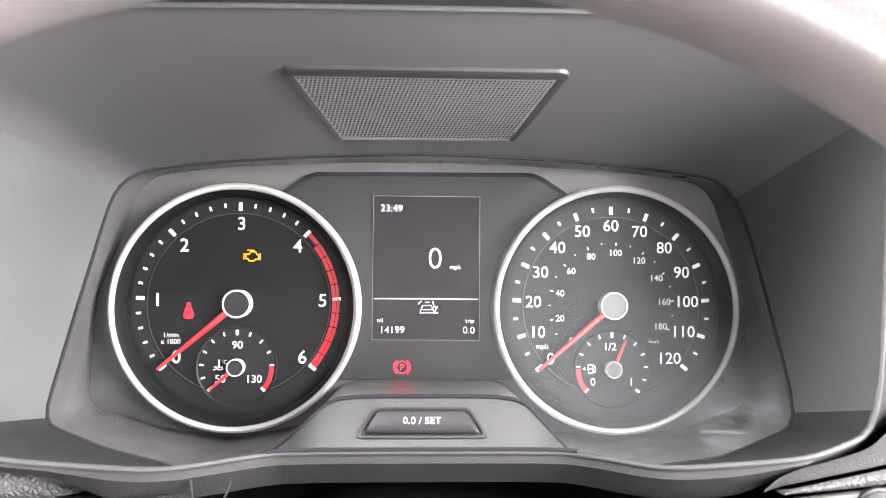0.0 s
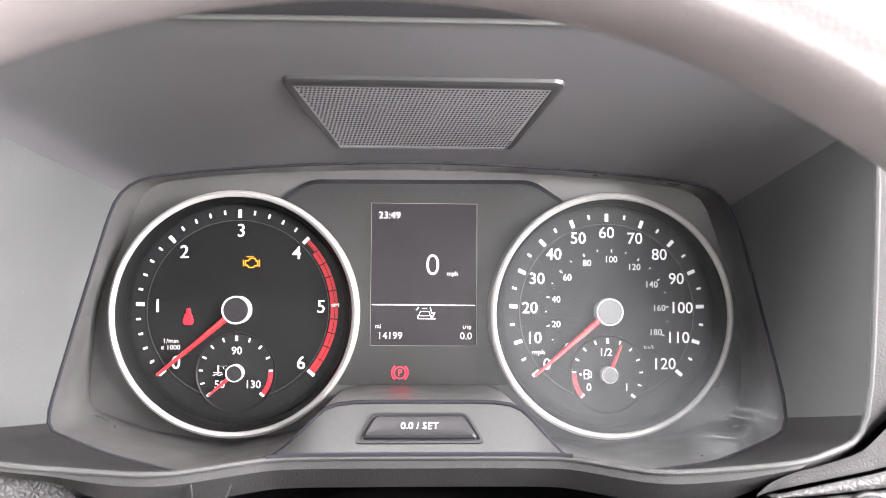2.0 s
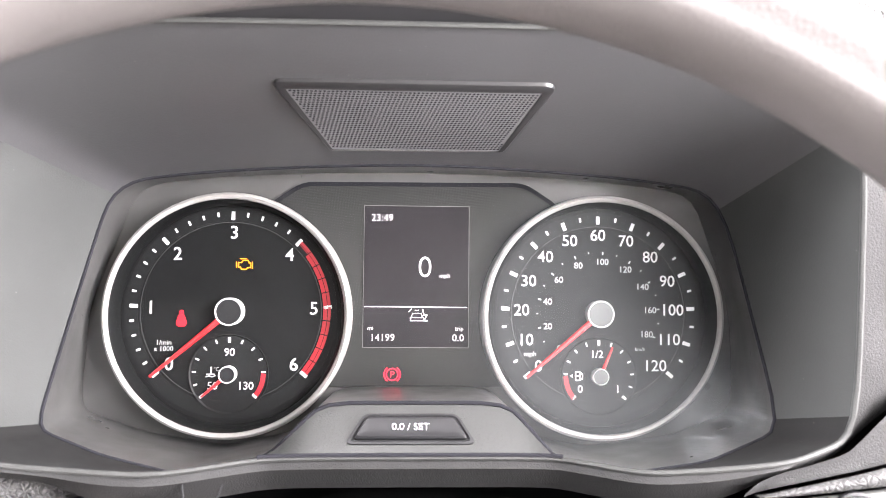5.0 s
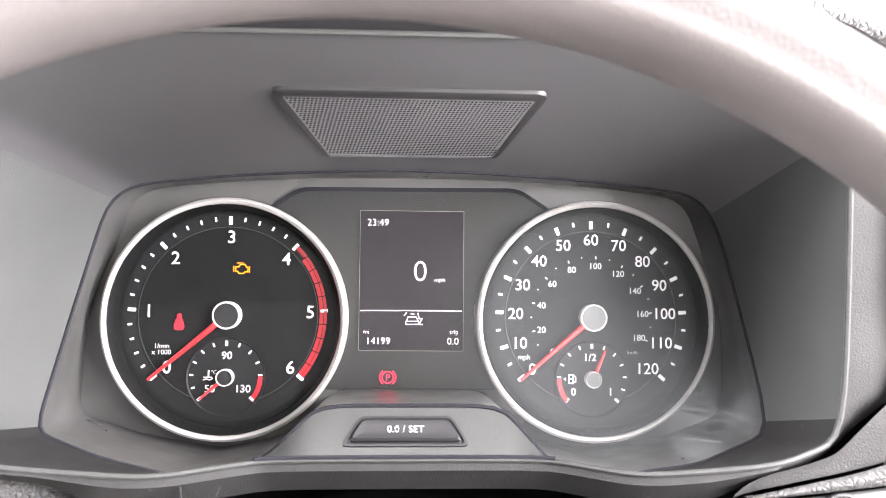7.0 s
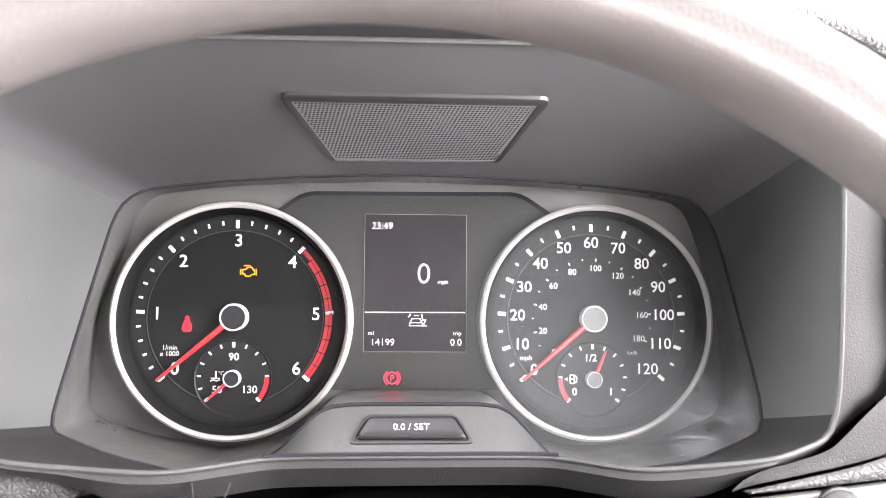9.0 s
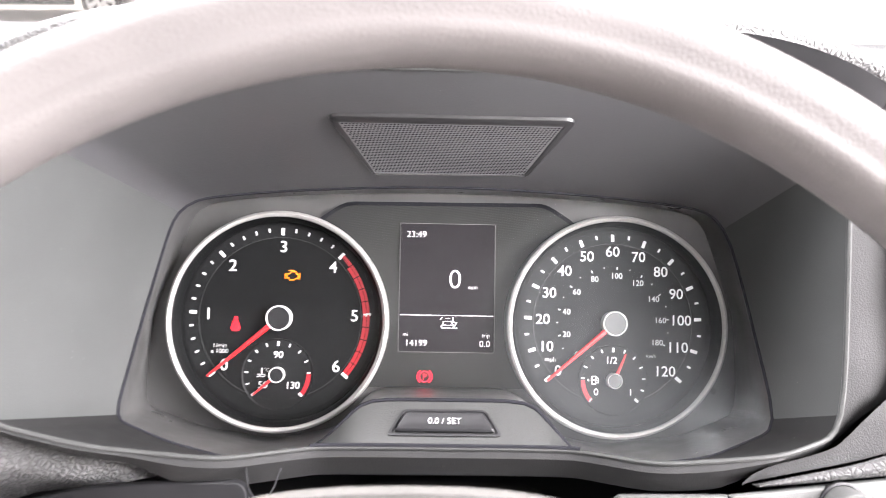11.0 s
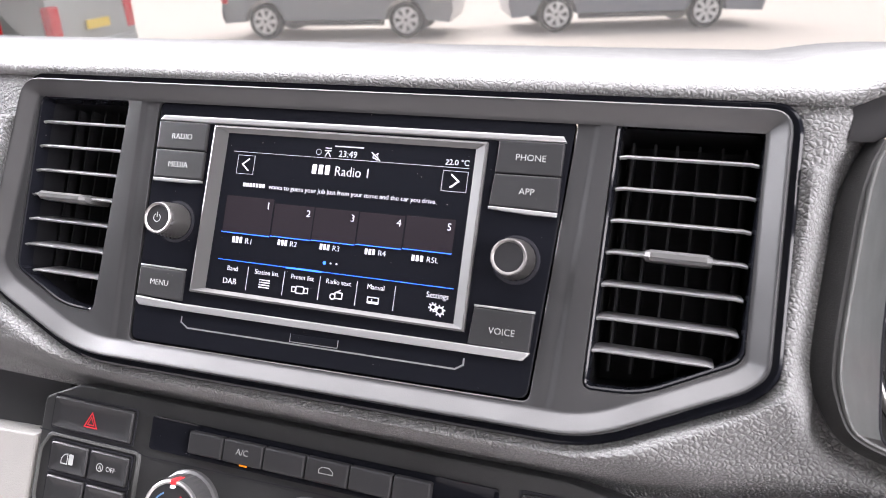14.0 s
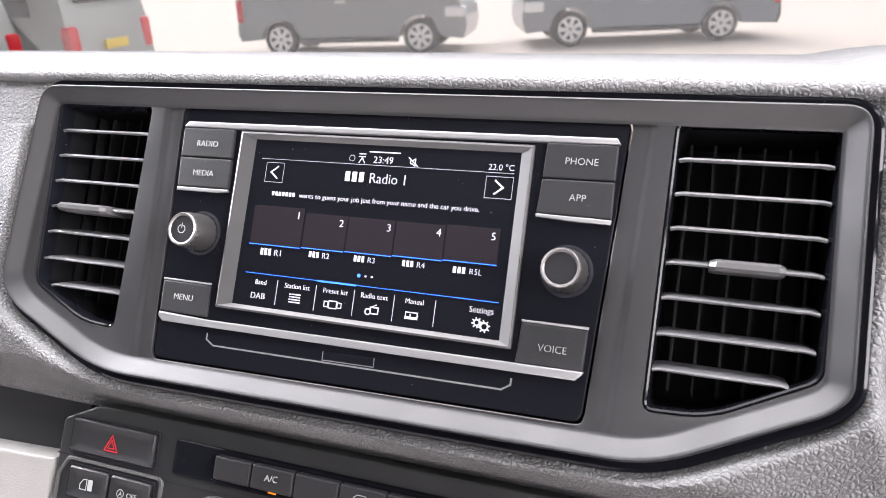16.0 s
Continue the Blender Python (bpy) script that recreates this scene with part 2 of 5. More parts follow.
HUBRING = mat("silver_hub_ring", (0.55, 0.55, 0.54), 0.4, 0.1)
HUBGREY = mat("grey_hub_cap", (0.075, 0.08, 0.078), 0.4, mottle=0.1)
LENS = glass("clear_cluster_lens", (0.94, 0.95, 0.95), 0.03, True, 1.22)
HEADLINER = mat("pale_headliner", (0.18, 0.18, 0.18), 0.9, mottle=0.03)
SEATM = mat("black_cabin_trim", (0.02, 0.02, 0.02), 0.8, mottle=0.1)
BOUNCE_BOARD = mat("pale_bounce_board", (0.62, 0.60, 0.58), 0.8, mottle=0.06)
BOUNCE_CLOTH = mat("pale_bounce_cloth", (0.55, 0.52, 0.51), 0.8, mottle=0.1)

from mathutils.geometry import delaunay_2d_cdt

# ---- helpers for shapes; the dashboard is drawn in its own upright axes: x right, y forward, z up the dash face ----
BASE = {}


def mesh_of(bm, name, material, shift=(0, 0, 0), sharp=32):
    bmesh.ops.translate(bm, verts=bm.verts, vec=[-c for c in shift])
    bmesh.ops.recalc_face_normals(bm, faces=bm.faces)
    me = bpy.data.meshes.new(name)
    bm.to_mesh(me)
    bm.free()
    me.materials.append(material)
    me.polygons.foreach_set("use_smooth", [True] * len(me.polygons))
    me.set_sharp_from_angle(angle=radians(sharp))
    return me


def thing(name, base, label, category, group="", kind="", place=None):
    """An Empty at the thing's base; parts are drawn in the dash's axes (or the world's, if place is the identity)."""
    ob = new(name)
    ob.empty_display_size = 0.02
    ob.matrix_basis = (DASH if place is None else place) @ Matrix.Translation(base)
    BASE[ob] = Vector(base)
    return tagged(ob, label, category, group, kind)


def part(name, bm, material, parent, label="", sharp=32):
    ob = new(name, mesh_of(bm, name, material, BASE[parent], sharp))
    ob.parent = parent
    BASE[ob] = BASE[parent]
    return tagged(ob, label)


def whole(name, bm, material, base, label, category, group="", kind="", place=None, sharp=32):
    ob = new(name, mesh_of(bm, name, material, base, sharp))
    ob.matrix_basis = (DASH if place is None else place) @ Matrix.Translation(base)
    BASE[ob] = Vector(base)
    return tagged(ob, label, category, group, kind)


def box(x0, x1, y0, y1, z0, z1, bevel=0.0, seg=2, bm=None):
    b = bmesh.new()
    r = bmesh.ops.create_cube(b, size=1)
    for v in r["verts"]:
        v.co = ((x0 + x1) / 2 + v.co.x * (x1 - x0), (y0 + y1) / 2 + v.co.y * (y1 - y0), (z0 + z1) / 2 + v.co.z * (z1 - z0))
    if bevel:
        bmesh.ops.bevel(b, geom=b.edges[:], offset=bevel, segments=seg, profile=0.5, affect="EDGES")
    return join(bm, b)


def join(bm, other):
    if bm is None:
        return other
    me = bpy.data.meshes.new("join")
    other.to_mesh(me)
    other.free()
    bm.from_mesh(me)
    bpy.data.meshes.remove(me)
    return bm


def loft(loops, closed=True, cap0=False, cap1=False, bm=None):
    b = bm or bmesh.new()
    rows = [[b.verts.new(p) for p in l] for l in loops]
    n = len(rows[0])
    for r0, r1 in zip(rows, rows[1:]):
        for i in range(n if closed else n - 1):
            j = (i + 1) % n
            b.faces.new((r0[i], r0[j], r1[j], r1[i]))
    if cap0:
        b.faces.new(rows[0])
    if cap1:
        b.faces.new(rows[-1])
    return b


def rounded(pts, r, seg=5):
    """A polygon (x, z) with its corners rounded; r one radius or one each."""
    out, n = [], len(pts)
    rs = r if isinstance(r, (list, tuple)) else [r] * n
    for i in range(n):
        p, a, c = Vector(pts[i]), Vector(pts[i - 1]), Vector(pts[(i + 1) % n])
        d0, d1 = (a - p), (c - p)
        k = min(rs[i], d0.length * 0.48, d1.length * 0.48)
        s, e = p + d0.normalized() * k, p + d1.normalized() * k
        for j in range(seg + 1):
            t = j / seg
            out.append((1 - t) ** 2 * s + 2 * t * (1 - t) * p + t * t * e)
    return [(v.x, v.y) for v in out]


def inset(pts, d):
    """The polygon moved inwards by d (outwards: minus)."""
    n, out = len(pts), []
    area = sum(pts[i - 1][0] * pts[i][1] - pts[i][0] * pts[i - 1][1] for i in range(n))
    s = 1 if area > 0 else -1
    for i in range(n):
        p, a, c = Vector(pts[i][:2]), Vector(pts[i - 1][:2]), Vector(pts[(i + 1) % n][:2])
        t0, t1 = (p - a).normalized(), (c - p).normalized()
        n0, n1 = Vector((-t0.y, t0.x)) * s, Vector((-t1.y, t1.x)) * s
        m = (n0 + n1) / max(.35, 1 + n0.dot(n1))
        out.append((p.x + m.x * d, p.y + m.y * d))
    return out


def at_y(pts, y):
    return [(p[0], y, p[1]) for p in pts]


def slab(pts, front, back, edge=0.0006, bm=None):
    """A plate with outline pts (x, z) from y=front (towards the driver) to y=back, its front edge rounded."""
    loops = [at_y(pts, back), at_y(pts, front + edge), at_y(inset(pts, edge * 0.35), front + edge * 0.35), at_y(inset(pts, edge), front), at_y(inset(pts, edge + 0.0002), front)]
    return loft(loops, cap0=True, cap1=True, bm=bm)


def holed(outer, holes, y, bm):
    """A flat sheet at y with outline outer and holes cut out."""
    co, ed = [], []
    for ring_ in [outer] + holes:
        k = len(co)
        co += [Vector(p[:2]) for p in ring_]
        ed += [(k + i, k + (i + 1) % len(ring_)) for i in range(len(ring_))]
    out, _, faces, *_ = delaunay_2d_cdt(co, ed, [], 0, 1e-7)
    vs = [bm.verts.new((p.x, y, p.y)) for p in out]
    for f in faces:
        c = sum((out[i] for i in f), Vector((0, 0))) / len(f)
        if inside(c, outer) and not any(inside(c, h) for h in holes):
            bm.faces.new([vs[i] for i in f])
    return bm


def lathe(profile, cx, cz, n=64, bm=None):
    """Turned form round an axis along y: profile of (radius, y)."""
    if profile[-1][0] < .0001:
        profile = profile[:-1] + [(profile[-2][0] * .93, profile[-2][1] + (profile[-1][1] - profile[-2][1]) * .07), profile[-1]]
    loops = [[(cx + r * math.cos(2 * math.pi * i / n), y, cz + r * math.sin(2 * math.pi * i / n)) for i in range(n)] for r, y in profile]
    return loft(loops, bm=bm)


def tube(path, r, n=8, closed=False, bm=None):
    path = [Vector(p) for p in path]
    loops, m = [], len(path)
    ref = Vector((0, 1, 0))
    for i, p in enumerate(path):
        a = path[i - 1] if closed or i else p
        c = path[(i + 1) % m] if closed or i < m - 1 else p
        t = (c - a).normalized()
        u = ref.cross(t)
        u = u.normalized() if u.length > 1e-4 else Vector((1, 0, 0))
        v = t.cross(u)
        loops.append([p + r * (math.cos(2 * math.pi * k / n) * u + math.sin(2 * math.pi * k / n) * v) for k in range(n)])
    if closed:
        loops.append(loops[0])
    return loft(loops, cap0=not closed, cap1=not closed, bm=bm)


def lettering(s, x, z, y, size, thick=0.00012, align="CENTER", squeeze=1.0, heavy=-0.018):
    """Flat letters facing the driver, cap height = size, centred at x, z on the plane y."""
    c = bpy.data.curves.new("letters", "FONT")
    c.body, c.size, c.align_x, c.extrude, c.resolution_u, c.offset = s, size / 0.73, align, thick, 3, heavy * size
    o = bpy.data.objects.new("letters", c)
    scene.collection.objects.link(o)
    me = bpy.data.meshes.new_from_object(o.evaluated_get(bpy.context.evaluated_depsgraph_get()))
    bpy.data.objects.remove(o)
    bpy.data.curves.remove(c)
    b = bmesh.new()
    b.from_mesh(me)
    bpy.data.meshes.remove(me)
    for v in b.verts:
        v.co = (x + v.co.x * squeeze, y - v.co.z - thick, z + v.co.y - size / 2)
    return b


def write(parent, s, x, z, y, size, material, name="lettering", align="CENTER", squeeze=1.0):
    return part(name, lettering(s, x, z, y, size, align=align, squeeze=squeeze, heavy=0.008 if name == "numeral" else -0.018), material, parent)


def bar(x0, x1, z0, z1, y, bm=None, thick=0.0002):
    return box(x0, x1, y - thick, y + thick, z0, z1, bm=bm)


def outline(pts, y, w, bm=None, closed=True):
    """A thin flat line along pts (x, z)."""
    b = bm or bmesh.new()
    n = len(pts)
    for i in range(n if closed else n - 1):
        a, c = Vector(pts[i]), Vector(pts[(i + 1) % n])
        t = (c - a).normalized()
        q = Vector((-t.y, t.x)) * w / 2
        a, c = a - t * w / 2, c + t * w / 2
        b.faces.new([b.verts.new((p.x, y - .00025, p.y)) for p in (a - q, c - q, c + q, a + q)])
    return b


def arc(cx, cz, r, a0, a1, n=24):
    return [(cx + r * math.cos(radians(a0 + (a1 - a0) * i / n)), cz + r * math.sin(radians(a0 + (a1 - a0) * i / n))) for i in range(n + 1)]


def rect(x0, x1, z0, z1):
    return [(x0, z0), (x1, z0), (x1, z1), (x0, z1)]


def mix3(a, b, t):
    return tuple(p + (q - p) * t for p, q in zip(a, b))


def step(x):
    x = min(1, max(0, x))
    return x * x * (3 - 2 * x)


def inside(p, poly):
    hit = False
    for i in range(len(poly)):
        (x0, z0), (x1, z1) = poly[i - 1], poly[i]
        if (z0 > p[1]) != (z1 > p[1]) and p[0] < (x1 - x0) * (p[1] - z0) / (z1 - z0) + x0:
            hit = not hit
    return hit


# ---- dashboard shell ----
# corners of the instrument binnacle, clockwise from the upper left: at the lens, part way out, and at the mouth of the hood
LENS_KEYS = [(-.1515, -.0140, .0605), (-.110, -.013, .0695), (.110, -.013, .0695), (.1555, -.0135, .0605), (.159, -.064, -.048), (.125, -.066, -.0615), (.088, -.067, -.066),
             (.060, -.067, -.0605), (.0385, -.062, -.0365), (-.0405, -.062, -.0365), (-.063, -.067, -.0585), (-.100, -.067, -.0655), (-.132, -.065, -.058), (-.161, -.060, -.048), (-.158, -.035, .004)]
MOUTH_KEYS = [(-.187, -.125, .090), (-.125, -.127, .105), (.118, -.127, .106), (.171, -.110, .085), (.1700, -.101, -.0435), (.140, -.107, -.0525), (.090, -.098, -.0585),
              (.058, -.080, -.0565), (.040, -.078, -.0565), (-.044, -.078, -.0565), (-.063, -.080, -.0565), (-.100, -.100, -.058), (-.150, -.112, -.051), (-.186, -.122, -.040), (-.1945, -.125, -.015)]
SUB = 8


def ring(keys, smooth=2):
    pts = []
    for i in range(len(keys)):
        pts += [Vector(mix3(keys[i], keys[(i + 1) % len(keys)], j / SUB)) for j in range(SUB)]
    for _ in range(smooth):
        pts = [(pts[i - 1] + pts[i] * 2 + pts[(i + 1) % len(pts)]) / 4 for i in range(len(pts))]
    return pts


lens_ring, mouth_ring = ring(LENS_KEYS), ring(MOUTH_KEYS, 4)
# the lens's upper edge is a shallow arc that swells towards the driver in the middle
for p_ in lens_ring[2:3 * SUB - 1]:
    p_.y = -.0130 - .0098 * step(1 - abs(p_.x) / .10)
    p_.z = min(.0681 - .256 * p_.y, .0757 - .53 * p_.x ** 2)
for _ in range(2):
    lens_ring = [(lens_ring[i - 1] + lens_ring[i] * 2 + lens_ring[(i + 1) % len(lens_ring)]) / 4 if i < 3 * SUB + 4 or i > 14 * SUB else p_ for i, p_ in enumerate(lens_ring)]
N = len(lens_ring)
# the hood lining dips a little before it reaches the mouth
mid_ring = [Vector(mix3(a, b, 0.80)) - Vector((0, 0, 0.0035 if i < 3 * SUB else 0)) for i, (a, b) in enumerate(zip(lens_ring, mouth_ring))]


def stretch(rings, i0, i1):
    return loft([[r[i % N] for i in range(i0, i1 + 1)] for r in rings], closed=False)


dashboard = thing("dashboard", (0, -0.1, -0.2), "dark grey soft-grained van dashboard with hooded instrument binnacle", "dashboard")
rings = [lens_ring, [Vector(mix3(a, b, 0.5)) for a, b in zip(lens_ring, mid_ring)], mid_ring, mouth_ring]
part("hood_lining", stretch(rings, 0, 3 * SUB), HOODM, dashboard, "dark matt plastic lining under the hood")
part("side_wall", stretch(rings, 3 * SUB, 4 * SUB), WALLM, dashboard)
part("side_wall", stretch(rings, 13 * SUB, 15 * SUB), WALLM, dashboard)
part("ledge", stretch([lens_ring, mouth_ring], 4 * SUB, 7 * SUB), LEDGE_SHADED, dashboard)
part("ledge", stretch([lens_ring, mouth_ring], 10 * SUB, 13 * SUB), LEDGE_SHADED, dashboard)
part("reset_button_panel", stretch([lens_ring, mouth_ring], 7 * SUB, 10 * SUB), LIP_LIT, dashboard)

# lip round the mouth: a rounded bead and the band that falls away from it
part("binnacle_lip_bead", tube(mouth_ring, 0.0012, 8, closed=True), LIP_LIT, dashboard)
out_ring = []
for i, p in enumerate(mouth_ring):
    a, c = mouth_ring[i - 1], mouth_ring[(i + 1) % N]
    t = (c - a)
    o = Vector((-t.z, 0, t.x)).normalized()
    low = step((-.035 - p.z) / 0.01) * step((.140 - abs(p.x)) / .03)
    side = step((abs(p.x) - .15) / .02) * step((.085 - p.z) / .03) * step((p.z + .045) / .03)
    out_ring.append(p + o * (0.006 + 0.007 * low + (.022 if p.x > 0 else .004) * side) + Vector((0, 0.006 - 0.001 * low + (-.004 if p.x > 0 else .003) * side, 0)))
part("binnacle_lip", stretch([mouth_ring, [a + (b - a) * 0.3 - Vector((0, 0.003 if a.x < .14 else 0.001, 0)) for a, b in zip(mouth_ring, out_ring)], out_ring, [p + Vector((0, 0.02, 0.002)) for p in out_ring]], 3 * SUB, 15 * SUB), FINE, dashboard)

# leather-grained front pads, left open for the centre trim and the binnacle
TRIM = [(-.654, .097), (-.218, .097), (-.217, -.021), (-.226, -.0305), (-.291, -.0625), (-.580, -.0660), (-.646, -.0375), (-.660, -.023)]
trim_ring = rounded(TRIM, [.016, .014, .012, .008, .018, .022, .012, .012], 6)
trim_hole = inset(trim_ring, 0.004)
mouth_edge = [(p.x, p.z) for p in out_ring][::2]
mouth_hole = inset([(p.x, p.z) for p in out_ring], 0.003)


def gap_to(p, poly):
    """Distance from p to a polygon's outline."""
    best, p = 9.0, Vector(p)
    for i in range(len(poly)):
        a, c = Vector(poly[i - 1]), Vector(poly[i])
        t = min(1, max(0, (p - a).dot(c - a) / max(1e-12, (c - a).length_squared)))
        best = min(best, (p - a - (c - a) * t).length)
    return best


def snapped(p, poly):
    """The nearest point of a polygon's outline."""
    best, out, p = 9.0, None, Vector(p)
    for i in range(len(poly)):
        a, c = Vector(poly[i - 1]), Vector(poly[i])
        t = min(1, max(0, (p - a).dot(c - a) / max(1e-12, (c - a).length_squared)))
        q = a + (c - a) * t
        if (p - q).length < best:
            best, out = (p - q).length, q
    return best, (out.x, out.y)


def pad_y(x, z):
    y = -.127 + .032 * step((-.061 - z) / .028) + .0035 * step((.010 - abs(z - .1005)) / .010)
    y += .026 * step((x + .262) / .09) * step((-.012 - z) / .055) * step((.11 - x) / .03)
    y += (.006 + .013 * step((.03 - z) / .06)) * step((x - .1) / .03)
    return y - .0015 * step(1 - abs(x + .204) / .018)


def pad(name, x0, x1, z0, z1, material=SOFT, keep=None, d=0.003, low=None):
    b = bmesh.new()
    xs_, nz = [x0], round((z1 - z0) / d)
    while xs_[-1] < x1 - d * .5:
        xs_.append(xs_[-1] + (.006 if xs_[-1] < -.70 else d))
    nx = len(xs_) - 1
    g = {}
    for i in range(nx + 1):
        for k in range(nz + 1):
            x = xs_[i]
            za = max(z0, low(x)) if low else z0
            z = za + (z1 - za) * k / nz
            if keep and not keep(x, z):
                continue
            hole = trim_hole if inside((x, z), trim_hole) else mouth_hole if inside((x, z), mouth_hole) else None
            if hole:
                gap, near_ = snapped((x, z), hole)
                if gap < d * 1.05:
                    (x, z), hole = near_, None
            if not hole:
                y = pad_y(x, z)
                if -.24 < x < .24:
                    y += (.016 - .008 * step((-.02 - z) / .03) if x < 0 else .002) * step(1 - gap_to((x, z), mouth_edge) / .014)
                if x < -.2:
                    gap = gap_to((x, z), trim_ring)
                    rise = .35 + .65 * step((-.012 - z) / .02) if z < .07 else 0
                    y += .002 * step(1 - gap / .003) - .0108 * rise * step((gap - .0016) / .0055) * step((.034 - gap) / .029)
                g[i, k] = b.verts.new((x, y, z))
    for i in range(nx):
        for k in range(nz):
            q = [g.get(c) for c in ((i, k), (i + 1, k), (i + 1, k + 1), (i, k + 1))]
            if all(q):
                b.faces.new(q)
    sheet = part(name, b, material, dashboard, sharp=60)
    sheet.shadow_terminator_geometry_offset, sheet.shadow_terminator_shading_offset = .3, .1


def left_edge(x):
    return -.090 + .0145 * step((x + .225) / .05) + max(0, x + .177) * .17


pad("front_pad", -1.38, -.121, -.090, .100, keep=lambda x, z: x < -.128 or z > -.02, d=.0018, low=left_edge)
seam = lambda x: -.061 + (x - .123) * .254


def strip_edges(x):
    zb = -.0655 + (x - .115) * .091
    zt = min(seam(x), .0) - .0027
    return zb, zb + .0012 + (zt - zb - .0012) * step((x - .1235) / .010) * (.65 + .35 * step((x - .16) / .05))


pad("side_cheek", .121, .56, -.066, .100, FINE, None, .002, low=lambda x: strip_edges(x)[1])
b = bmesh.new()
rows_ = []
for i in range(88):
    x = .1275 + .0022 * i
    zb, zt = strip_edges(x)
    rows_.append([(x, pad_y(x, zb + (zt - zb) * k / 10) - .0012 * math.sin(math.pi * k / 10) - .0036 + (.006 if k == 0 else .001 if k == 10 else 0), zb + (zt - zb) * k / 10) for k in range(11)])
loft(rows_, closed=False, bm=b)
part("cheek_strip", b, CHEEK_SHADED, dashboard, sharp=60)


# top of the dashboard, swept along x, rising over the binnacle into the hood
def hood(x):
    t = min(1, max(0, (.193 - abs(x + .006)) / .10))
    return 1 - (1 - t) ** 2.2


def top_profile(x):
    h = hood(x)
    z0 = .0985 + .0205 * h
    r = .0105 - .0035 * h
    y0 = -.1315 - .0135 * h
    pts = [(y0 + .006 * (1 - h), z0 - .001), (y0 + .001, z0)]
    for j in range(1, 9):
        a = radians(105 * j / 8)
        pts.append((y0 + r * 1.5 * (1 - math.cos(a)) - .0015 * math.sin(a * 1.7), z0 + r * math.sin(a)))
    yy, zz = pts[-1]
    for k in (.012, .03, .06, .1, .2, .32, .45):
        pts.append((yy + k, zz + k * .415 - .014 * h * step(k / .3)))
    return pts


xs = [-1.38 + .008 * i for i in range(244)]
top = loft([[(x, y, z) for y, z in top_profile(x)] for x in xs], closed=False)
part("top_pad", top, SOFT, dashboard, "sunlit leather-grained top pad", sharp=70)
# inner face between the hood's mouth and its padded front edge
hx = [-.198 + .0096 * i for i in range(40)]


def mouth_top(x):
    c = [p for i, p in enumerate(mouth_ring) if i <= 3 * SUB]
    for a, b in zip(c, c[1:]):
        if a.x <= x <= b.x:
            return a + (b - a) * ((x - a.x) / max(1e-6, b.x - a.x))
    return c[0] if x < c[0].x else c[-1]


# black in place of the pad leather: the hood's shade is put into the colour
part("hood_lip", loft([[(x, mouth_top(x).y + .002, mouth_top(x).z), (x, *mix3(mouth_top(x)[1:], top_profile(x)[0], .35)), (x, *mix3(mouth_top(x)[1:], top_profile(x)[0], .75)), (x, *top_profile(x)[0])] for x in hx], closed=False), BLACK, dashboard, sharp=70)

# black tubes for the shade in gaps round the lens and along the reset panel's foot
part("lens_gap_shade", tube([p + Vector((0, -.0004, 0)) for p in lens_ring], .0009, 6, closed=True), VOID, dashboard, "black tube for the shade in the gap round the lens")
part("panel_gap_shade", tube([p + Vector((0, -.0004, .0014)) for p in mouth_ring[7 * SUB:10 * SUB + 1]], .0009, 6), VOID, dashboard)

# speaker-like grille set in the hood lining
S = .256
NL_ = Vector((0, -S, -1)).normalized()


def on_lining(x, y, h):
    p = Vector((x, y, .0712 + (-y - .012) * S))
    return p + NL_ * h


grille = thing("hood_grille", on_lining(0, -.06, 0), "black trapezoid mesh grille set in the hood lining", "grille")
gx = [(-.0590, -.0985), (.0535, -.0990), (.0398, -.0395), (-.0422, -.0385)]
gout = rounded(gx, [.006, .006, .003, .003], 5)
gin = rounded([(-.0540, -.0930), (.0482, -.0935), (.0372, -.0405), (-.0405, -.0395)], .001, 5)
loops = [[on_lining(x, y, h) for x, y in l] for l, h in ((inset(gout, -.0004), -.0002), (gout, .0012), (inset(gout, .0008), .0016), (gin, .0013), (gin, .0002))]
part("grille_frame", loft(loops), SATIN, grille, "dark satin frame")
part("grille_mesh", loft([[on_lining(x, y, .0010) for x, y in gin]], cap0=True), GRILLE, grille, "dark grey perforated sheet")
# holes are flat dark hexagons on the sheet, their shade put into the colour
b = bmesh.new()
row, y = 0, -.0918
while y < -.0412:
    f = (y + .0930) / .0530
    x0, x1 = -.0526 + .0132 * f, .0468 - .0106 * f
    x = x0 + (.00085 if row % 2 else 0)
    while x < x1:
        ring_ = [on_lining(x + .00066 * math.cos(k * math.pi / 3), y + .00060 * math.sin(k * math.pi / 3), .00125) for k in range(6)]
        b.faces.new([b.verts.new(p) for p in ring_])
        x += .0017
    y += .00176
    row += 1
tagged(part("perforation", b, VOID, grille, "fine staggered dark hexagons for the shaded holes", sharp=10), kind="stuff")

# reset button on its panel below the display
P0, P1 = Vector((0, -.062, -.0365)), Vector((0, -.078, -.0565))
SET_V = (P0 - P1).normalized()
SET_N = Vector((0, -SET_V.z, SET_V.y))
SET_C = (P0 + P1) / 2 + Vector((-.003, 0, 0))


def on_set(x, s, h):
    return SET_C + Vector((x, 0, 0)) + SET_V * s + SET_N * h


reset = thing("reset_button", SET_C, "black trip reset button with white lettering, in a recess", "button")
SET_PTS = [(-.0272, -.0068), (.0272, -.0068), (.0198, .0071), (-.0198, .0071)]


def set_ring(d):
    return rounded(inset(SET_PTS, d), max(.0008, .003 - d * .5), 4)


so, si = set_ring(0), set_ring(.0016)
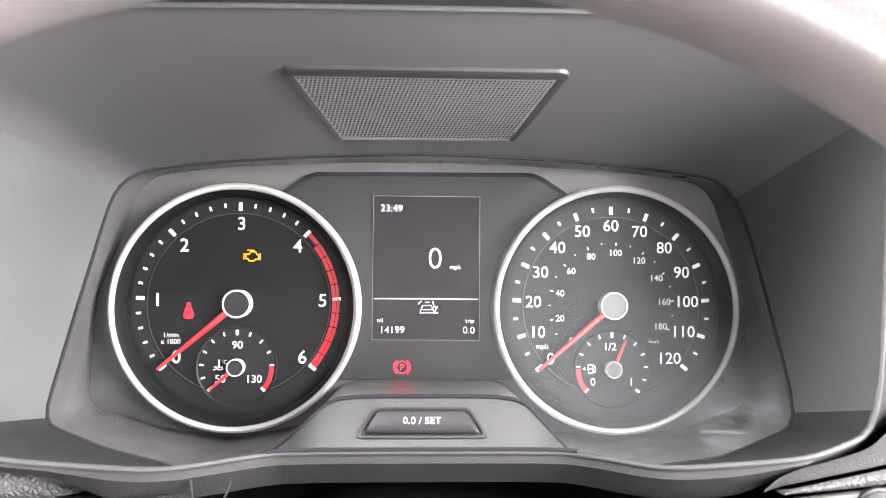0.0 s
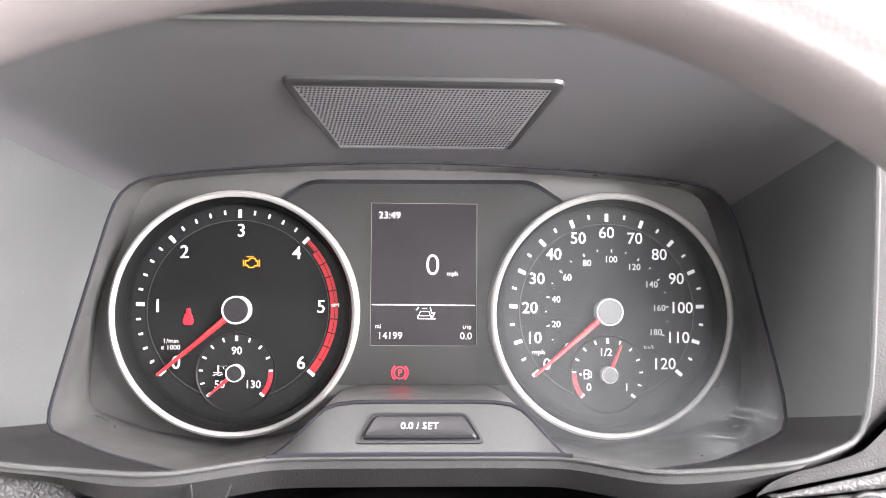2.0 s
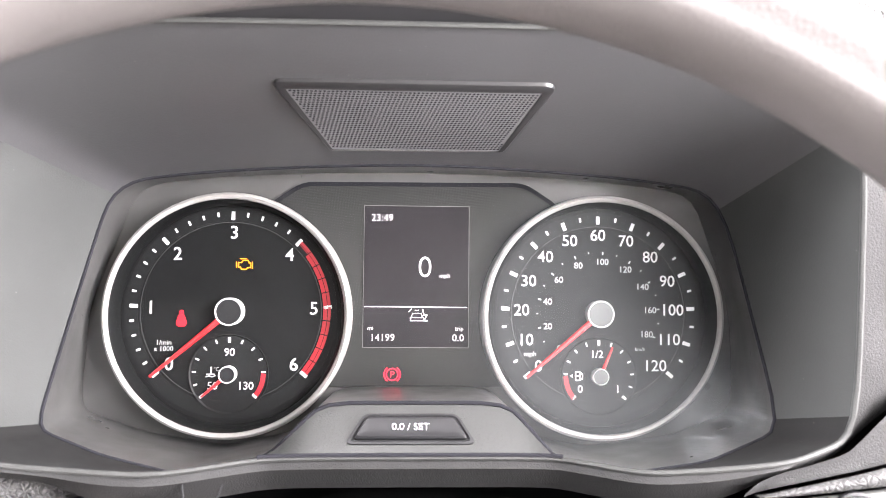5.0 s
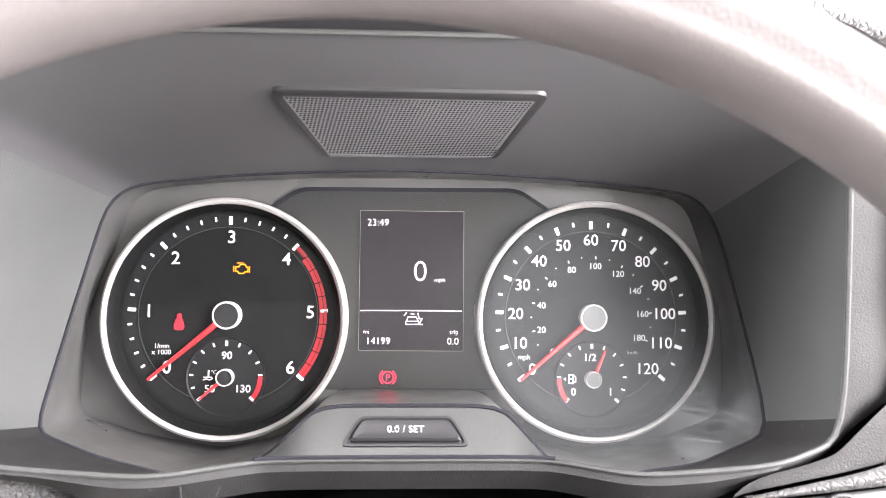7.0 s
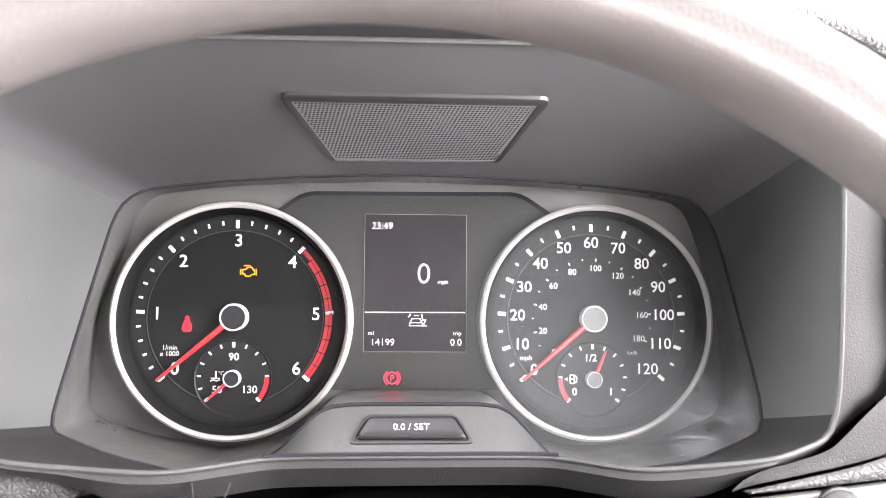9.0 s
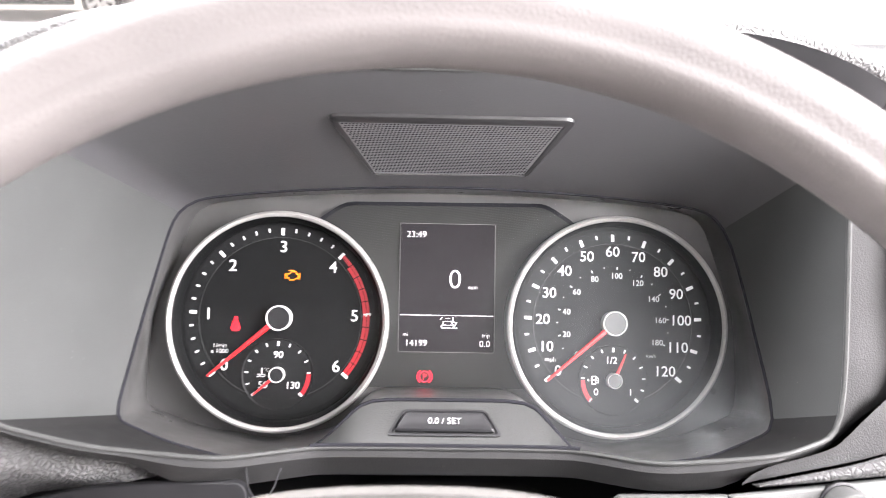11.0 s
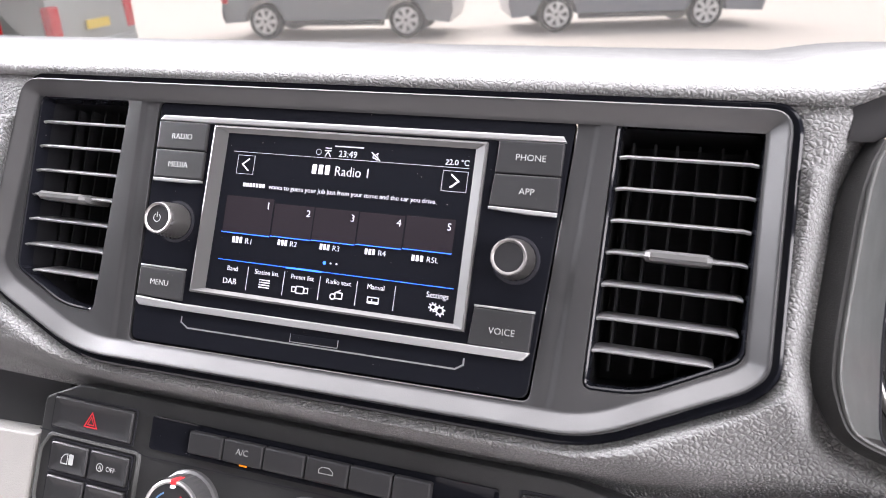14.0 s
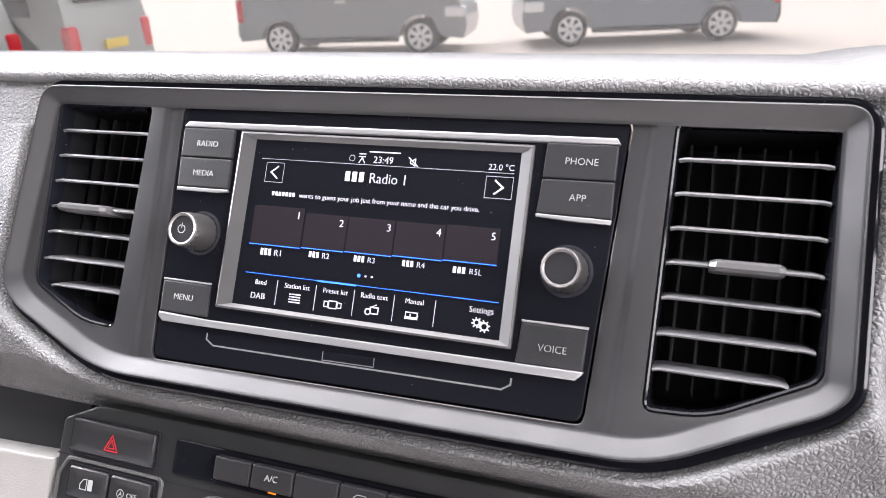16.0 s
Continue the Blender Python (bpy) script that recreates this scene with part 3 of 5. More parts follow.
part("surround", loft([[on_set(x, s, h) for x, s in l] for l, h in ((so, 0), (so, .0008), (set_ring(.0009), .0009), (si, .0003), (si, .0001))]), BLACK, reset)
part("button_cap", loft([[on_set(x, s, h) for x, s in l] for l, h in ((set_ring(.0020), 0), (set_ring(.0020), .0016), (set_ring(.0028), .0024), (set_ring(.0040), .0021), (set_ring(.0055), .0019))], cap1=True), BUTTON, reset)
b = lettering("0.0 / SET", 0, 0, 0, .0032)
for v in b.verts:
    v.co = on_set(v.co.x, v.co.z + .0002, .0025 - v.co.y)
part("lettering", b, PRINT, reset)

# ---- instrument cluster ----
cluster = thing("instrument_cluster", (0, 0, -.06), "instrument cluster with two round dials behind clear plastic, ignition on", "instruments")
mask_ring = [Vector((p.x * (.985 + .075 * step((abs(p.x) - .10) / .03) * step((.055 - p.z) / .06)), 0.004, p.z * (1 + .05 * step(-p.z / .03)))) for p in lens_ring]
part("housing", loft([[p for p in mask_ring], *[[Vector(mix3(a, c, k)) + Vector((0, dy, 0)) for a, c in zip(mask_ring, lens_ring)] for k, dy in ((.45, .0012), (.47, -.0006), (.75, -.001))], [p + Vector((0, .0008, 0)) for p in lens_ring]], cap0=True), MASK, cluster, "dark grey moulded housing", sharp=50)
LC, RC = -.095, .095
COVER = mat("smoked_display_cover", (0.015, 0.016, 0.0155), 0.3, spec=0.25)
ct = COVER.node_tree
spot, turn_, weave = ct.nodes.new("ShaderNodeTexCoord"), ct.nodes.new("ShaderNodeMapping"), ct.nodes.new("ShaderNodeTexChecker")
turn_.inputs["Rotation"].default_value = (0, radians(38), 0)
weave.inputs["Scale"].default_value = 1 / .0010
weave.inputs[1].default_value, weave.inputs[2].default_value = (.019, .0195, .019, 1), (.012, .0125, .012, 1)
ct.links.new(spot.outputs["Object"], turn_.inputs["Vector"]), ct.links.new(turn_.outputs[0], weave.inputs[0])
ct.links.new(weave.outputs[0], ct.nodes["Principled BSDF"].inputs["Base Color"])
disp = rounded([(-.078, .054), (-.060, .0665), (.056, .0675), (.075, .055), (.046, -.0385), (-.048, -.0385)], [.006, .006, .006, .006, .002, .002], 4)
centre = part("display_panel", slab(disp, .0022, .0038, .0004), COVER, cluster, "smoked dark grey display cover")
part("display_edge", outline(disp[:20], .0016, .0022, closed=False), VOID, centre)
part("lower_shelf", loft([[(x0, .003, -.0405), (x1, .003, -.0405), (x1 * .86, -.0615, -.0372), (x0 * .86, -.0615, -.0372)]], cap0=True), PIANO, cluster, "glossy black shelf")
part("screen", slab(rounded(rect(-.0278, .0268, -.0180, .0555), .0005, 2), .0012, .0021, .0001), LCD, centre, "lit dark display")
LY = .0010
part("screen_frame", outline(rect(-.0279, .0269, -.0181, .0556), .0011, .0003), mat("lcd_edge", (0.09, 0.09, 0.09), 0.4), centre)
write(centre, "23:49", -.0185, .0495, LY, .0038, LCD_TEXT)
write(centre, "0", .0040, .0242, LY, .0116, LCD_TEXT)
write(centre, "mph", .0143, .0194, LY, .0024, LCD_TEXT)
part("screen_line", bar(-.0272, .0262, .0027, .0031, LY, thick=.0001), LCD_TEXT, centre)
write(centre, "mi", -.0240, -.0080, LY, .0024, LCD_TEXT)
write(centre, "14199", -.0178, -.0128, LY, .0038, LCD_TEXT)
write(centre, "trip", .0220, -.0080, LY, .0024, LCD_TEXT)
write(centre, "0.0", .0215, -.0128, LY, .0038, LCD_TEXT)
b = outline([(-.0030, -.0026), (-.0022, -.0004), (.0022, -.0004), (.0030, -.0026)], LY, .0004, closed=False)
outline([(-.0034, -.0026), (.0034, -.0026), (.0034, -.0042), (-.0034, -.0042)], LY, .0004, b)
outline([(-.0042, .0004), (-.0030, .0018)], LY, .0004, b, False), outline([(-.0008, .0012), (.0010, .0012)], LY, .0004, b, False), outline([(.0030, .0016), (.0036, -.0012), (.0052, -.0012), (.0036, -.0042), (.0054, -.0042)], LY, .0005, b, False)
part("car_symbol", b, LCD_TEXT, centre)
b = outline(arc(-.0125, -.0320, .0030, 0, 360), .0020, .0006)
outline(arc(-.0125, -.0320, .0042, 130, 230, 10), .0020, .0006, b, False), outline(arc(-.0125, -.0320, .0042, -50, 50, 10), .0020, .0006, b, False)
join(b, lettering("P", -.0125, -.0320, .0021, .0036))
part("parking_brake_lamp", b, LAMP_RED2, centre, "glowing red parking brake lamp")


def ticks(cx, cz, a0, a1, n, major, r0, r1, w, bm=None, minor=.55, skip=()):
    """Marks round a dial from angle a0 to a1 (degrees); every major-th is long."""
    b = bm or bmesh.new()
    for i in range(n + 1):
        if i in skip:
            continue
        a = radians(a0 + (a1 - a0) * i / n)
        big = i % major == 0
        ra = r0 if big else r1 - (r1 - r0) * minor
        ww = w if big else w * .62
        d, q = Vector((math.cos(a), 0, math.sin(a))), Vector((-math.sin(a), 0, math.cos(a))) * ww / 2
        c = Vector((cx, -.0006, cz))
        b.faces.new([b.verts.new(c + d * r + q * s) for r, s in ((ra, -1), (r1, -1), (r1, 1), (ra, 1))])
    return b


def needle(cx, cz, angle, r, w, y):
    a = radians(angle)
    d, q = Vector((math.cos(a), 0, math.sin(a))), Vector((-math.sin(a), 0, math.cos(a)))
    c, o = Vector((cx, y, cz)), Vector((0, -.0012, 0))
    rows = []
    for s, h in ((0, w * .5), (1, w * .21)):
        p = c + d * r * s
        rows.append([p - q * h, p - q * h * .55 + o, p + q * h * .55 + o, p + q * h])
    return loft(rows, closed=False)


def gauge(name, cx, label):
    g = part(name, lathe([(.0610, .0030), (.0610, .0002), (.0606, -.0001), (.0, -.0001)], cx, -.002, 96), DIAL, cluster, label)
    part("tick_band", lathe([(.0538, .0002), (.0538, -.0003), (.0470, -.0003), (.0470, .0002)], cx, -.0005, 96), DIAL2, g)
    ro = .0616 if cx < 0 else .0626
    rx = cx + (.0004 if cx < 0 else 0)
    part("chrome_ring", lathe([(ro - .0003, .004), (ro, -.009), (ro - .0006, -.0118), (ro - .0018, -.0126), (ro - .0031, -.0118), (ro - .0036, -.0106)], rx, -.0015, 128), SILVER, g, "satin silver ring")
    part("ring_wall", lathe([(ro - .0035, -.0108), (ro - .0050, -.0085), (ro - .0056, .0006)], rx, -.0015, 96), DIAL, g)
    part("disc_edge", lathe([(.0460, .0002), (.0460, -.0004), (.0456, -.0004), (.0456, .0002)], cx, 0, 96), DISC_EDGE, g, "thin grey line round the numerals")
    part("hub_ring", lathe([(.0070, 0), (.0071, -.0060), (.0069, -.0064), (.0064, -.0064), (.0062, -.0061)], cx, 0, 48), HUBRING, g, "silver hub ring")
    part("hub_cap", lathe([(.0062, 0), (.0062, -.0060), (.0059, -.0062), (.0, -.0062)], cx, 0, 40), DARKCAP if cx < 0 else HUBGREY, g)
    return g


rev = gauge("rev_counter", LC, "black rev counter dial with white numerals")
tagged(part("tick_marks", ticks(LC, 0, 220.5, -40.5, 30, 5, .0470, .0512, .0018, skip=[i for i in range(21, 30) if i % 5]), PRINT, rev), kind="stuff")
for i in range(7):
    a = radians(220.5 - 43.5 * i)
    write(rev, str(i), LC + .0008 + .0413 * math.cos(a), .0408 * math.sin(a), -.0005, .0068, PRINT, "numeral")
b = bmesh.new()
for i in range(10):
    e0, e1 = 46.0 - 8.6 * i, 46.0 - 8.6 * (i + 1) + .6
    for ra, rb in ((.0506, .0491), (.0488, .0468 if i else .0484)):
        o, n_ = arc(LC, 0, ra, e0, e1, 4), arc(LC, 0, rb, e0, e1, 4)
        for j in range(4):
            b.faces.new([b.verts.new((p[0], -.0006, p[1])) for p in (o[j], o[j + 1], n_[j + 1], n_[j])])
part("red_band", b, RED, rev)
write(rev, "1/min", -.1285, -.0158, -.0005, .0026, PRINT), write(rev, "x 1000", -.1285, -.0190, -.0005, .0026, PRINT)
part("needle", needle(LC, 0, 220.2, .0505, .0034, -.0045), NEEDLE, rev, "red needle")
b = outline([(-.0925, .0225), (-.0925, .0252), (-.0905, .0252), (-.0895, .0266), (-.0866, .0266), (-.0858, .0250), (-.0848, .0250), (-.0848, .0222), (-.0866, .0222), (-.0876, .0212), (-.0905, .0212), (-.0912, .0225)], -.0006, .0006)
outline([(-.0915, .0275), (-.0875, .0275)], -.0006, .0005, b, False), outline([(-.0937, .0222), (-.0937, .0255)], -.0006, .0005, b, False), outline([(-.0838, .0218), (-.0838, .0255)], -.0006, .0005, b, False)
bmesh.ops.scale(b, vec=(.82, 1, .86), verts=b.verts, space=Matrix.Translation((.0888, 0, -.0242)))
part("engine_lamp", b, AMBER, rev, "glowing amber engine warning lamp")
b = slab(rounded([(-.1219, -.0078), (-.1181, -.0078), (-.1172, -.0060), (-.1186, -.0018), (-.1214, -.0018), (-.1228, -.0060)], .0008, 3), -.0007, -.0003, .0001)
slab(arc(-.1200, -.0006, .0012, 0, 345, 14), -.0007, -.0003, .0001, b)
outline([(-.1215, -.0022), (-.1185, -.0066)], -.0009, .0003, b, False)
part("belt_lamp", b, LAMP_RED, rev, "glowing red belt warning lamp")
UNLIT = mat("unlit_symbol", (0.0085, 0.0087, 0.009), 0.5, spec=0.1)
for sx, sz in ((-.1125, .0185), (-.0810, .0175), (-.0740, .0090), (-.1190, .0085), (-.0730, -.0030), (-.0850, -.0025)):
    b = outline(arc(sx, sz, .0024, 0, 345, 16), -.0004, .0006)
    outline(rect(sx - .0010, sx + .0010, sz - .0011, sz + .0011), -.0004, .0005, b)
    part("unlit_lamp", b, UNLIT, rev)
tc = part("temperature_gauge", lathe([(.0202, .0002), (.0201, -.0009), (.0193, -.0004), (.0, -.0004)], -.0955, -.0318, 56), DIAL2, rev, "small coolant temperature dial")
tagged(part("tick_marks", ticks(-.0955, -.0318, 220, -40, 12, 6, .0160, .0186, .0014, minor=.8, skip=(11,)), PRINT, tc), kind="stuff")
write(tc, "90", -.096 + .0008, -.0205, -.0009, .0040, PRINT, "numeral"), write(tc, "130", -.0868, -.0375, -.0009, .0040, PRINT, "numeral"), write(tc, "50", -.1035, -.0375, -.0009, .0040, PRINT, "numeral")
b = ticks(-.0955, -.0318, -5, -36, 3, 1, .0162, .0186, .0036)
part("red_band", b, RED, tc)
part("needle", needle(-.0955, -.0318, 221, .0170, .0022, -.0032), NEEDLE, tc)
part("hub_ring", lathe([(.0043, 0), (.0044, -.0046), (.0041, -.0051), (.0037, -.0046)], -.0955, -.0318, 36), HUBRING, tc)
part("hub_cap", lathe([(.0038, 0), (.0038, -.0044), (.0, -.0045)], -.0955, -.0318, 32), DARKCAP, tc)
b = outline([(-.1065, -.0318), (-.1025, -.0318)], -.0009, .0005, None, False)
outline([(-.1042, -.0318), (-.1042, -.0285)], -.0009, .0008, b, False), outline([(-.1068, -.0332), (-.1052, -.0326), (-.1038, -.0332), (-.1022, -.0326)], -.0009, .0005, b, False)
part("coolant_symbol", b, PRINT, tc)
write(tc, "°C", -.1016, -.0292, -.0009, .0020, PRINT)

speed = gauge("speedometer", RC, "black speedometer dial with white numerals in miles")
tagged(part("tick_marks", ticks(RC, 0, 220.5, -40, 24, 2, .0470, .0512, .0019), PRINT, speed), kind="stuff")
for i in range(13):
    a = radians(220.5 - 21.7 * i)
    write(speed, str(10 * i), RC + (.0405 if i else .0415) * math.cos(a) - (.0012 if i > 9 else 0), .0415 * math.sin(a), -.0005, .0061, PRINT, "numeral")
tagged(part("inner_tick_marks", ticks(RC, 0, 220.5, 220.5 - 13.485 * 18, 18, 2, .0310, .0326, .0007), DIM, speed), kind="stuff")
for i in range(10):
    a = radians(220.5 - 26.97 * i)
    write(speed, str(20 * i), RC + .0275 * math.cos(a), .0275 * math.sin(a), -.0005, .0034, DIM, "numeral")
write(speed, "mph", .0590, -.0208, -.0005, .0028, PRINT), write(speed, "km/h", .1170, -.0182, -.0005, .0020, DIM)
part("needle", needle(RC, 0, 220.4, .0505, .0034, -.0045), NEEDLE, speed, "red needle")
fuel = part("fuel_gauge", lathe([(.0202, .0002), (.0201, -.0009), (.0193, -.0004), (.0, -.0004)], .0952, -.0324, 56), DIAL2, speed, "small fuel dial at just over half")
tagged(part("tick_marks", ticks(.0952, -.0324, 220, -40, 12, 6, .0160, .0186, .0014, minor=.8, skip=(1,)), PRINT, fuel), kind="stuff")
write(fuel, "1/2", .0940, -.0208, -.0009, .0040, PRINT, "numeral"), write(fuel, "0", .0852, -.0388, -.0009, .0040, PRINT, "numeral"), write(fuel, "1", .1050, -.0388, -.0009, .0040, PRINT, "numeral")
part("red_band", ticks(.0952, -.0324, 186, 216, 3, 1, .0162, .0186, .0036), RED, fuel)
part("needle", needle(.0952, -.0324, 67, .0165, .0022, -.0032), NEEDLE, fuel)
part("hub_ring", lathe([(.0043, 0), (.0044, -.0046), (.0041, -.0051), (.0037, -.0046)], .0952, -.0324, 36), HUBRING, fuel)
part("hub_cap", lathe([(.0038, 0), (.0038, -.0044), (.0, -.0045)], .0952, -.0324, 32), HUBGREY, fuel)
b = outline(rect(.0828, .0850, -.0345, -.0302), -.0009, .0006)
outline([(.0826, -.0322), (.0852, -.0322)], -.0009, .0006, b, False), outline([(.0855, -.0305), (.0864, -.0315), (.0864, -.0338), (.0855, -.0338)], -.0009, .0005, b, False)
v = [b.verts.new((x, -.0009, z)) for x, z in ((.0798, -.0323), (.0813, -.0314), (.0813, -.0332))]
b.faces.new(v)
part("pump_symbol", b, PRINT, fuel)

b = holed([(p.x, p.z) for p in lens_ring], [], 0, bmesh.new())
for v in b.verts:
    v.co.y = -.0386 + .427 * v.co.z
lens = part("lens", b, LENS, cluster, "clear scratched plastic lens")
lens.visible_shadow = False

# ---- steering wheel ----
# the hub's frame, and the rim's, which stands a little more upright
WC = Vector((-.0143, -.2752, -.0842))
WA, WB = radians(13.9), .0287
WU = Vector((math.cos(WB), math.sin(WB), 0))
WV = Vector((-math.sin(WB) * math.sin(WA), math.cos(WB) * math.sin(WA), math.cos(WA)))
WN = WU.cross(WV)


def on_wheel(u, v, h):
    return WC + WU * u + WV * v + WN * h


RIM_C, RIM_A, RIM_B, RIM_R = Vector((-.0073, -.2639, -.0976)), radians(9.5), .0677, .1843
RIM_U = Vector((math.cos(RIM_B), math.sin(RIM_B), 0))
RIM_V = Vector((-math.sin(RIM_B) * math.sin(RIM_A), math.cos(RIM_B) * math.sin(RIM_A), math.cos(RIM_A)))
RIM_N = RIM_U.cross(RIM_V)


def on_rim(u, v, h):
    return RIM_C + RIM_U * u + RIM_V * v + RIM_N * h


wheel = thing("steering_wheel", WC, "grey grained steering wheel with thumb grips and plain centre pad", "steering wheel")
loops = []
for i in range(200):
    th = 2 * math.pi * i / 200
    d = math.degrees(th)
    grip = sum(step(1 - abs(d - c) / 16) for c in (148, 32))
    side = min(abs(d - 180), abs(d), abs(d - 360))
    lobe = step((44 - side) / 10)
    ri, ro, dep = .0118 + .007 * grip + .004 * lobe, .0121, .0136
    l = []
    for k in range(40):
        a = 2 * math.pi * k / 40
        c, s_ = math.cos(a), math.sin(a)
        q = math.copysign(abs(c) ** .85, c) * (ro if c > 0 else ri)
        groove = .0016 * math.exp(-((k - 12.3) / 1.7) ** 2) * (1 + 2.2 * lobe)
        rad = RIM_R + q
        l.append(on_rim(rad * math.cos(th), rad * math.sin(th), dep * math.copysign(abs(s_) ** .9, s_) - groove * 1.2))
    loops.append(l)
loops.append(loops[0])
part("rim", loft(loops), WHEEL, wheel, "grey grained rim with thumb rests", sharp=60)


def pad_loop(k, h, grow=0.0):
    l = []
    for i in range(72):
        a = 2 * math.pi * i / 72
        c, s = math.cos(a), math.sin(a)
        w = .0985 + grow
        top, low = .080 + grow, .062 + grow
        u = w * math.copysign(abs(c) ** .78, c) * k
        v = (top if s > 0 else low) * math.copysign(abs(s) ** .85, s) * k - .022
        l.append(on_wheel(u - .002, v - .004, h))
    return l


part("centre_pad", loft([pad_loop(1, -.045), pad_loop(1, -.026), pad_loop(.975, -.0205), pad_loop(.90, -.0150), pad_loop(.7, -.0095), pad_loop(.4, -.0060), pad_loop(.05, -.0050)], cap1=True), WHEEL_PAD, wheel, "smooth grey airbag cover", sharp=60)
edge_ = pad_loop(.992, -.0222)
part("pad_groove", tube(edge_, .0009, 8, closed=True), BLACK, wheel, "dark gap round the pad")
part("hub_shroud", loft([pad_loop(.9, -.075, .002), pad_loop(1, -.060, .004), pad_loop(1, -.033, .004), pad_loop(.99, -.028, .003), pad_loop(.97, -.029, 0)], cap0=True), WHEEL_PAD, wheel, sharp=60)
for sgn in (-1, 1):
    loops = []
    for j in range(9):
        t = j / 8
        u = .060 + .112 * t
        vt = .043 - .034 * t
        vt += .020 * step((t - .80) / .2) ** 2
        vb = -.046 + .014 * t - .020 * step((t - .80) / .2) ** 2
        hf, hb = -.031 + .029 * t, -.052 + .037 * t
        sec = []
        for v, h in ((vt, (hf + hb) / 2), (vt - .003, hf - .001), (vt - .010, hf + .001), (vb + .010, hf + .001), (vb + .003, hf - .001), (vb, (hf + hb) / 2), (vb + .004, hb), (vt - .004, hb)):
            sec.append(on_wheel(sgn * u, v, h))
        loops.append(sec)
    part("spoke", loft(loops, cap0=True, cap1=True), WHEEL_PAD, wheel, sharp=50)
    pts = rounded([(.1045, .006), (.138, .003), (.148, -.012), (.140, -.026), (.1045, -.030)], .006, 4)
    part("switch_pod", loft([[on_wheel(sgn * u, v, h0 + .18 * (u - .1)) for u, v in l] for l, h0 in ((pts, -.020), (pts, -.0085), (inset(pts, .001), -.0075))], cap1=True), BLACK, wheel, "black switch pod")

# ---- column and stalk ----
column = thing("steering_column_shroud", (0, -.15, -.12), "black plastic steering column shroud", "column shroud")
cl = []
for y, w, h, zc in ((-.03, .055, .026, -.108), (-.10, .062, .030, -.116), (-.20, .060, .030, -.128), (-.225, .050, .024, -.132)):
    cl.append([(w * math.copysign(abs(math.cos(a)) ** .5, math.cos(a)), y, zc + h * math.copysign(abs(math.sin(a)) ** .5, math.sin(a))) for a in [2 * math.pi * k / 40 for k in range(40)]])
part("shroud", loft(cl, cap0=True, cap1=True), BLACK, column)
stalk = thing("indicator_stalk", (-.15, -.178, -.078), "dark satin indicator stalk with white lamp and arrow symbols", "stalk")
sl = []
for x, hw, hh, zc in ((-.2080, .003, .006, -.0765), (-.2050, .008, .0115, -.0765), (-.1980, .011, .0142, -.0765), (-.170, .0115, .0145, -.0755), (-.152, .011, .0140, -.0750), (-.1465, .0095, .0125, -.0750), (-.1455, .007, .010, -.0750)):
    sl.append([(x, -.178 + hw * math.copysign(abs(math.cos(a)) ** .45, math.cos(a)), zc + hh * math.copysign(abs(math.sin(a)) ** .45, math.sin(a))) for a in [2 * math.pi * (k + .5) / 32 for k in range(32)]])
part("lever", loft(sl, cap0=True, cap1=True), mat("stalk_satin_black", (0.036, 0.0355, 0.034), 0.36, grain=0.12, mottle=0.1), stalk, "satin black lever head", sharp=40)
part("lever_face", slab(rounded(rect(-.2012, -.1478, -.0866, -.0652), .005, 5), -.1898, -.186, .0008), mat("stalk_gloss_face", (0.070, 0.068, 0.065), 0.3, spec=0.5, rough_var=0.04), stalk, "glossy dark face")
part("neck", tube([(-.147, -.176, -.077), (-.130, -.168, -.082), (-.105, -.155, -.094), (-.060, -.145, -.110)], .0062, 14), BLACK, stalk)
STALK_PRINT = mat("stalk_grey_print", (0.42, 0.42, 0.41), 0.5)
b = bmesh.new()
SY = -.1900
for p in ([(-.1545, -.0715), (-.1520, -.0695), (-.1520, -.0735)], [(-.1465, -.0715), (-.1490, -.0695), (-.1490, -.0735)]):
    b.faces.new([b.verts.new((x, SY, z)) for x, z in p])
join(b, bar(-.1525, -.1485, -.0724, -.0706, SY))
part("arrow_symbol", b, STALK_PRINT, stalk)
for x0, z0 in ((-.1965, -.0705), (-.1955, -.0768), (-.1935, -.0828)):
    b = outline([(x0 - .0025, z0 - .002), (x0 + .0005, z0 - .002), (x0 + .0022, z0), (x0 + .0005, z0 + .002), (x0 - .0025, z0 + .002)], SY, .0007)
    part("lamp_symbol", b, STALK_PRINT, stalk)
for x0, z0 in ((-.1885, -.0700), (-.1850, -.0760), (-.1820, -.0822)):
    b = outline([(x0 - .002, z0 - .0018), (x0 + .0006, z0 - .0018), (x0 + .0006, z0 + .0018), (x0 - .002, z0 + .0018)], SY, .0007)
    for k in (-1, 0, 1):
        outline([(x0 + .0014, z0 + .0013 * k), (x0 + .0030, z0 + .0013 * k)], SY, .0005, b, False)
    part("lamp_symbol", b, STALK_PRINT, stalk)
# ---- centre trim, vents ----
VR = [(-.2935, .086), (-.2310, .086), (-.2315, -.0150), (-.2715, -.0355), (-.2955, -.0365)]
VL = [(-.6405, .083), (-.5755, .084), (-.5775, -.0385), (-.5990, -.0375), (-.6370, -.0200)]
vent_r, vent_l = rounded(VR, [.004, .004, .005, .010, .003], 4), rounded(VL, [.004, .004, .003, .010, .005], 4)
FASCIA = [(-.5535, .0850), (-.3135, .0860), (-.3210, -.0480), (-.5490, -.0520)]
fascia_ring = rounded(FASCIA, [.004, .004, .006, .006], 5)


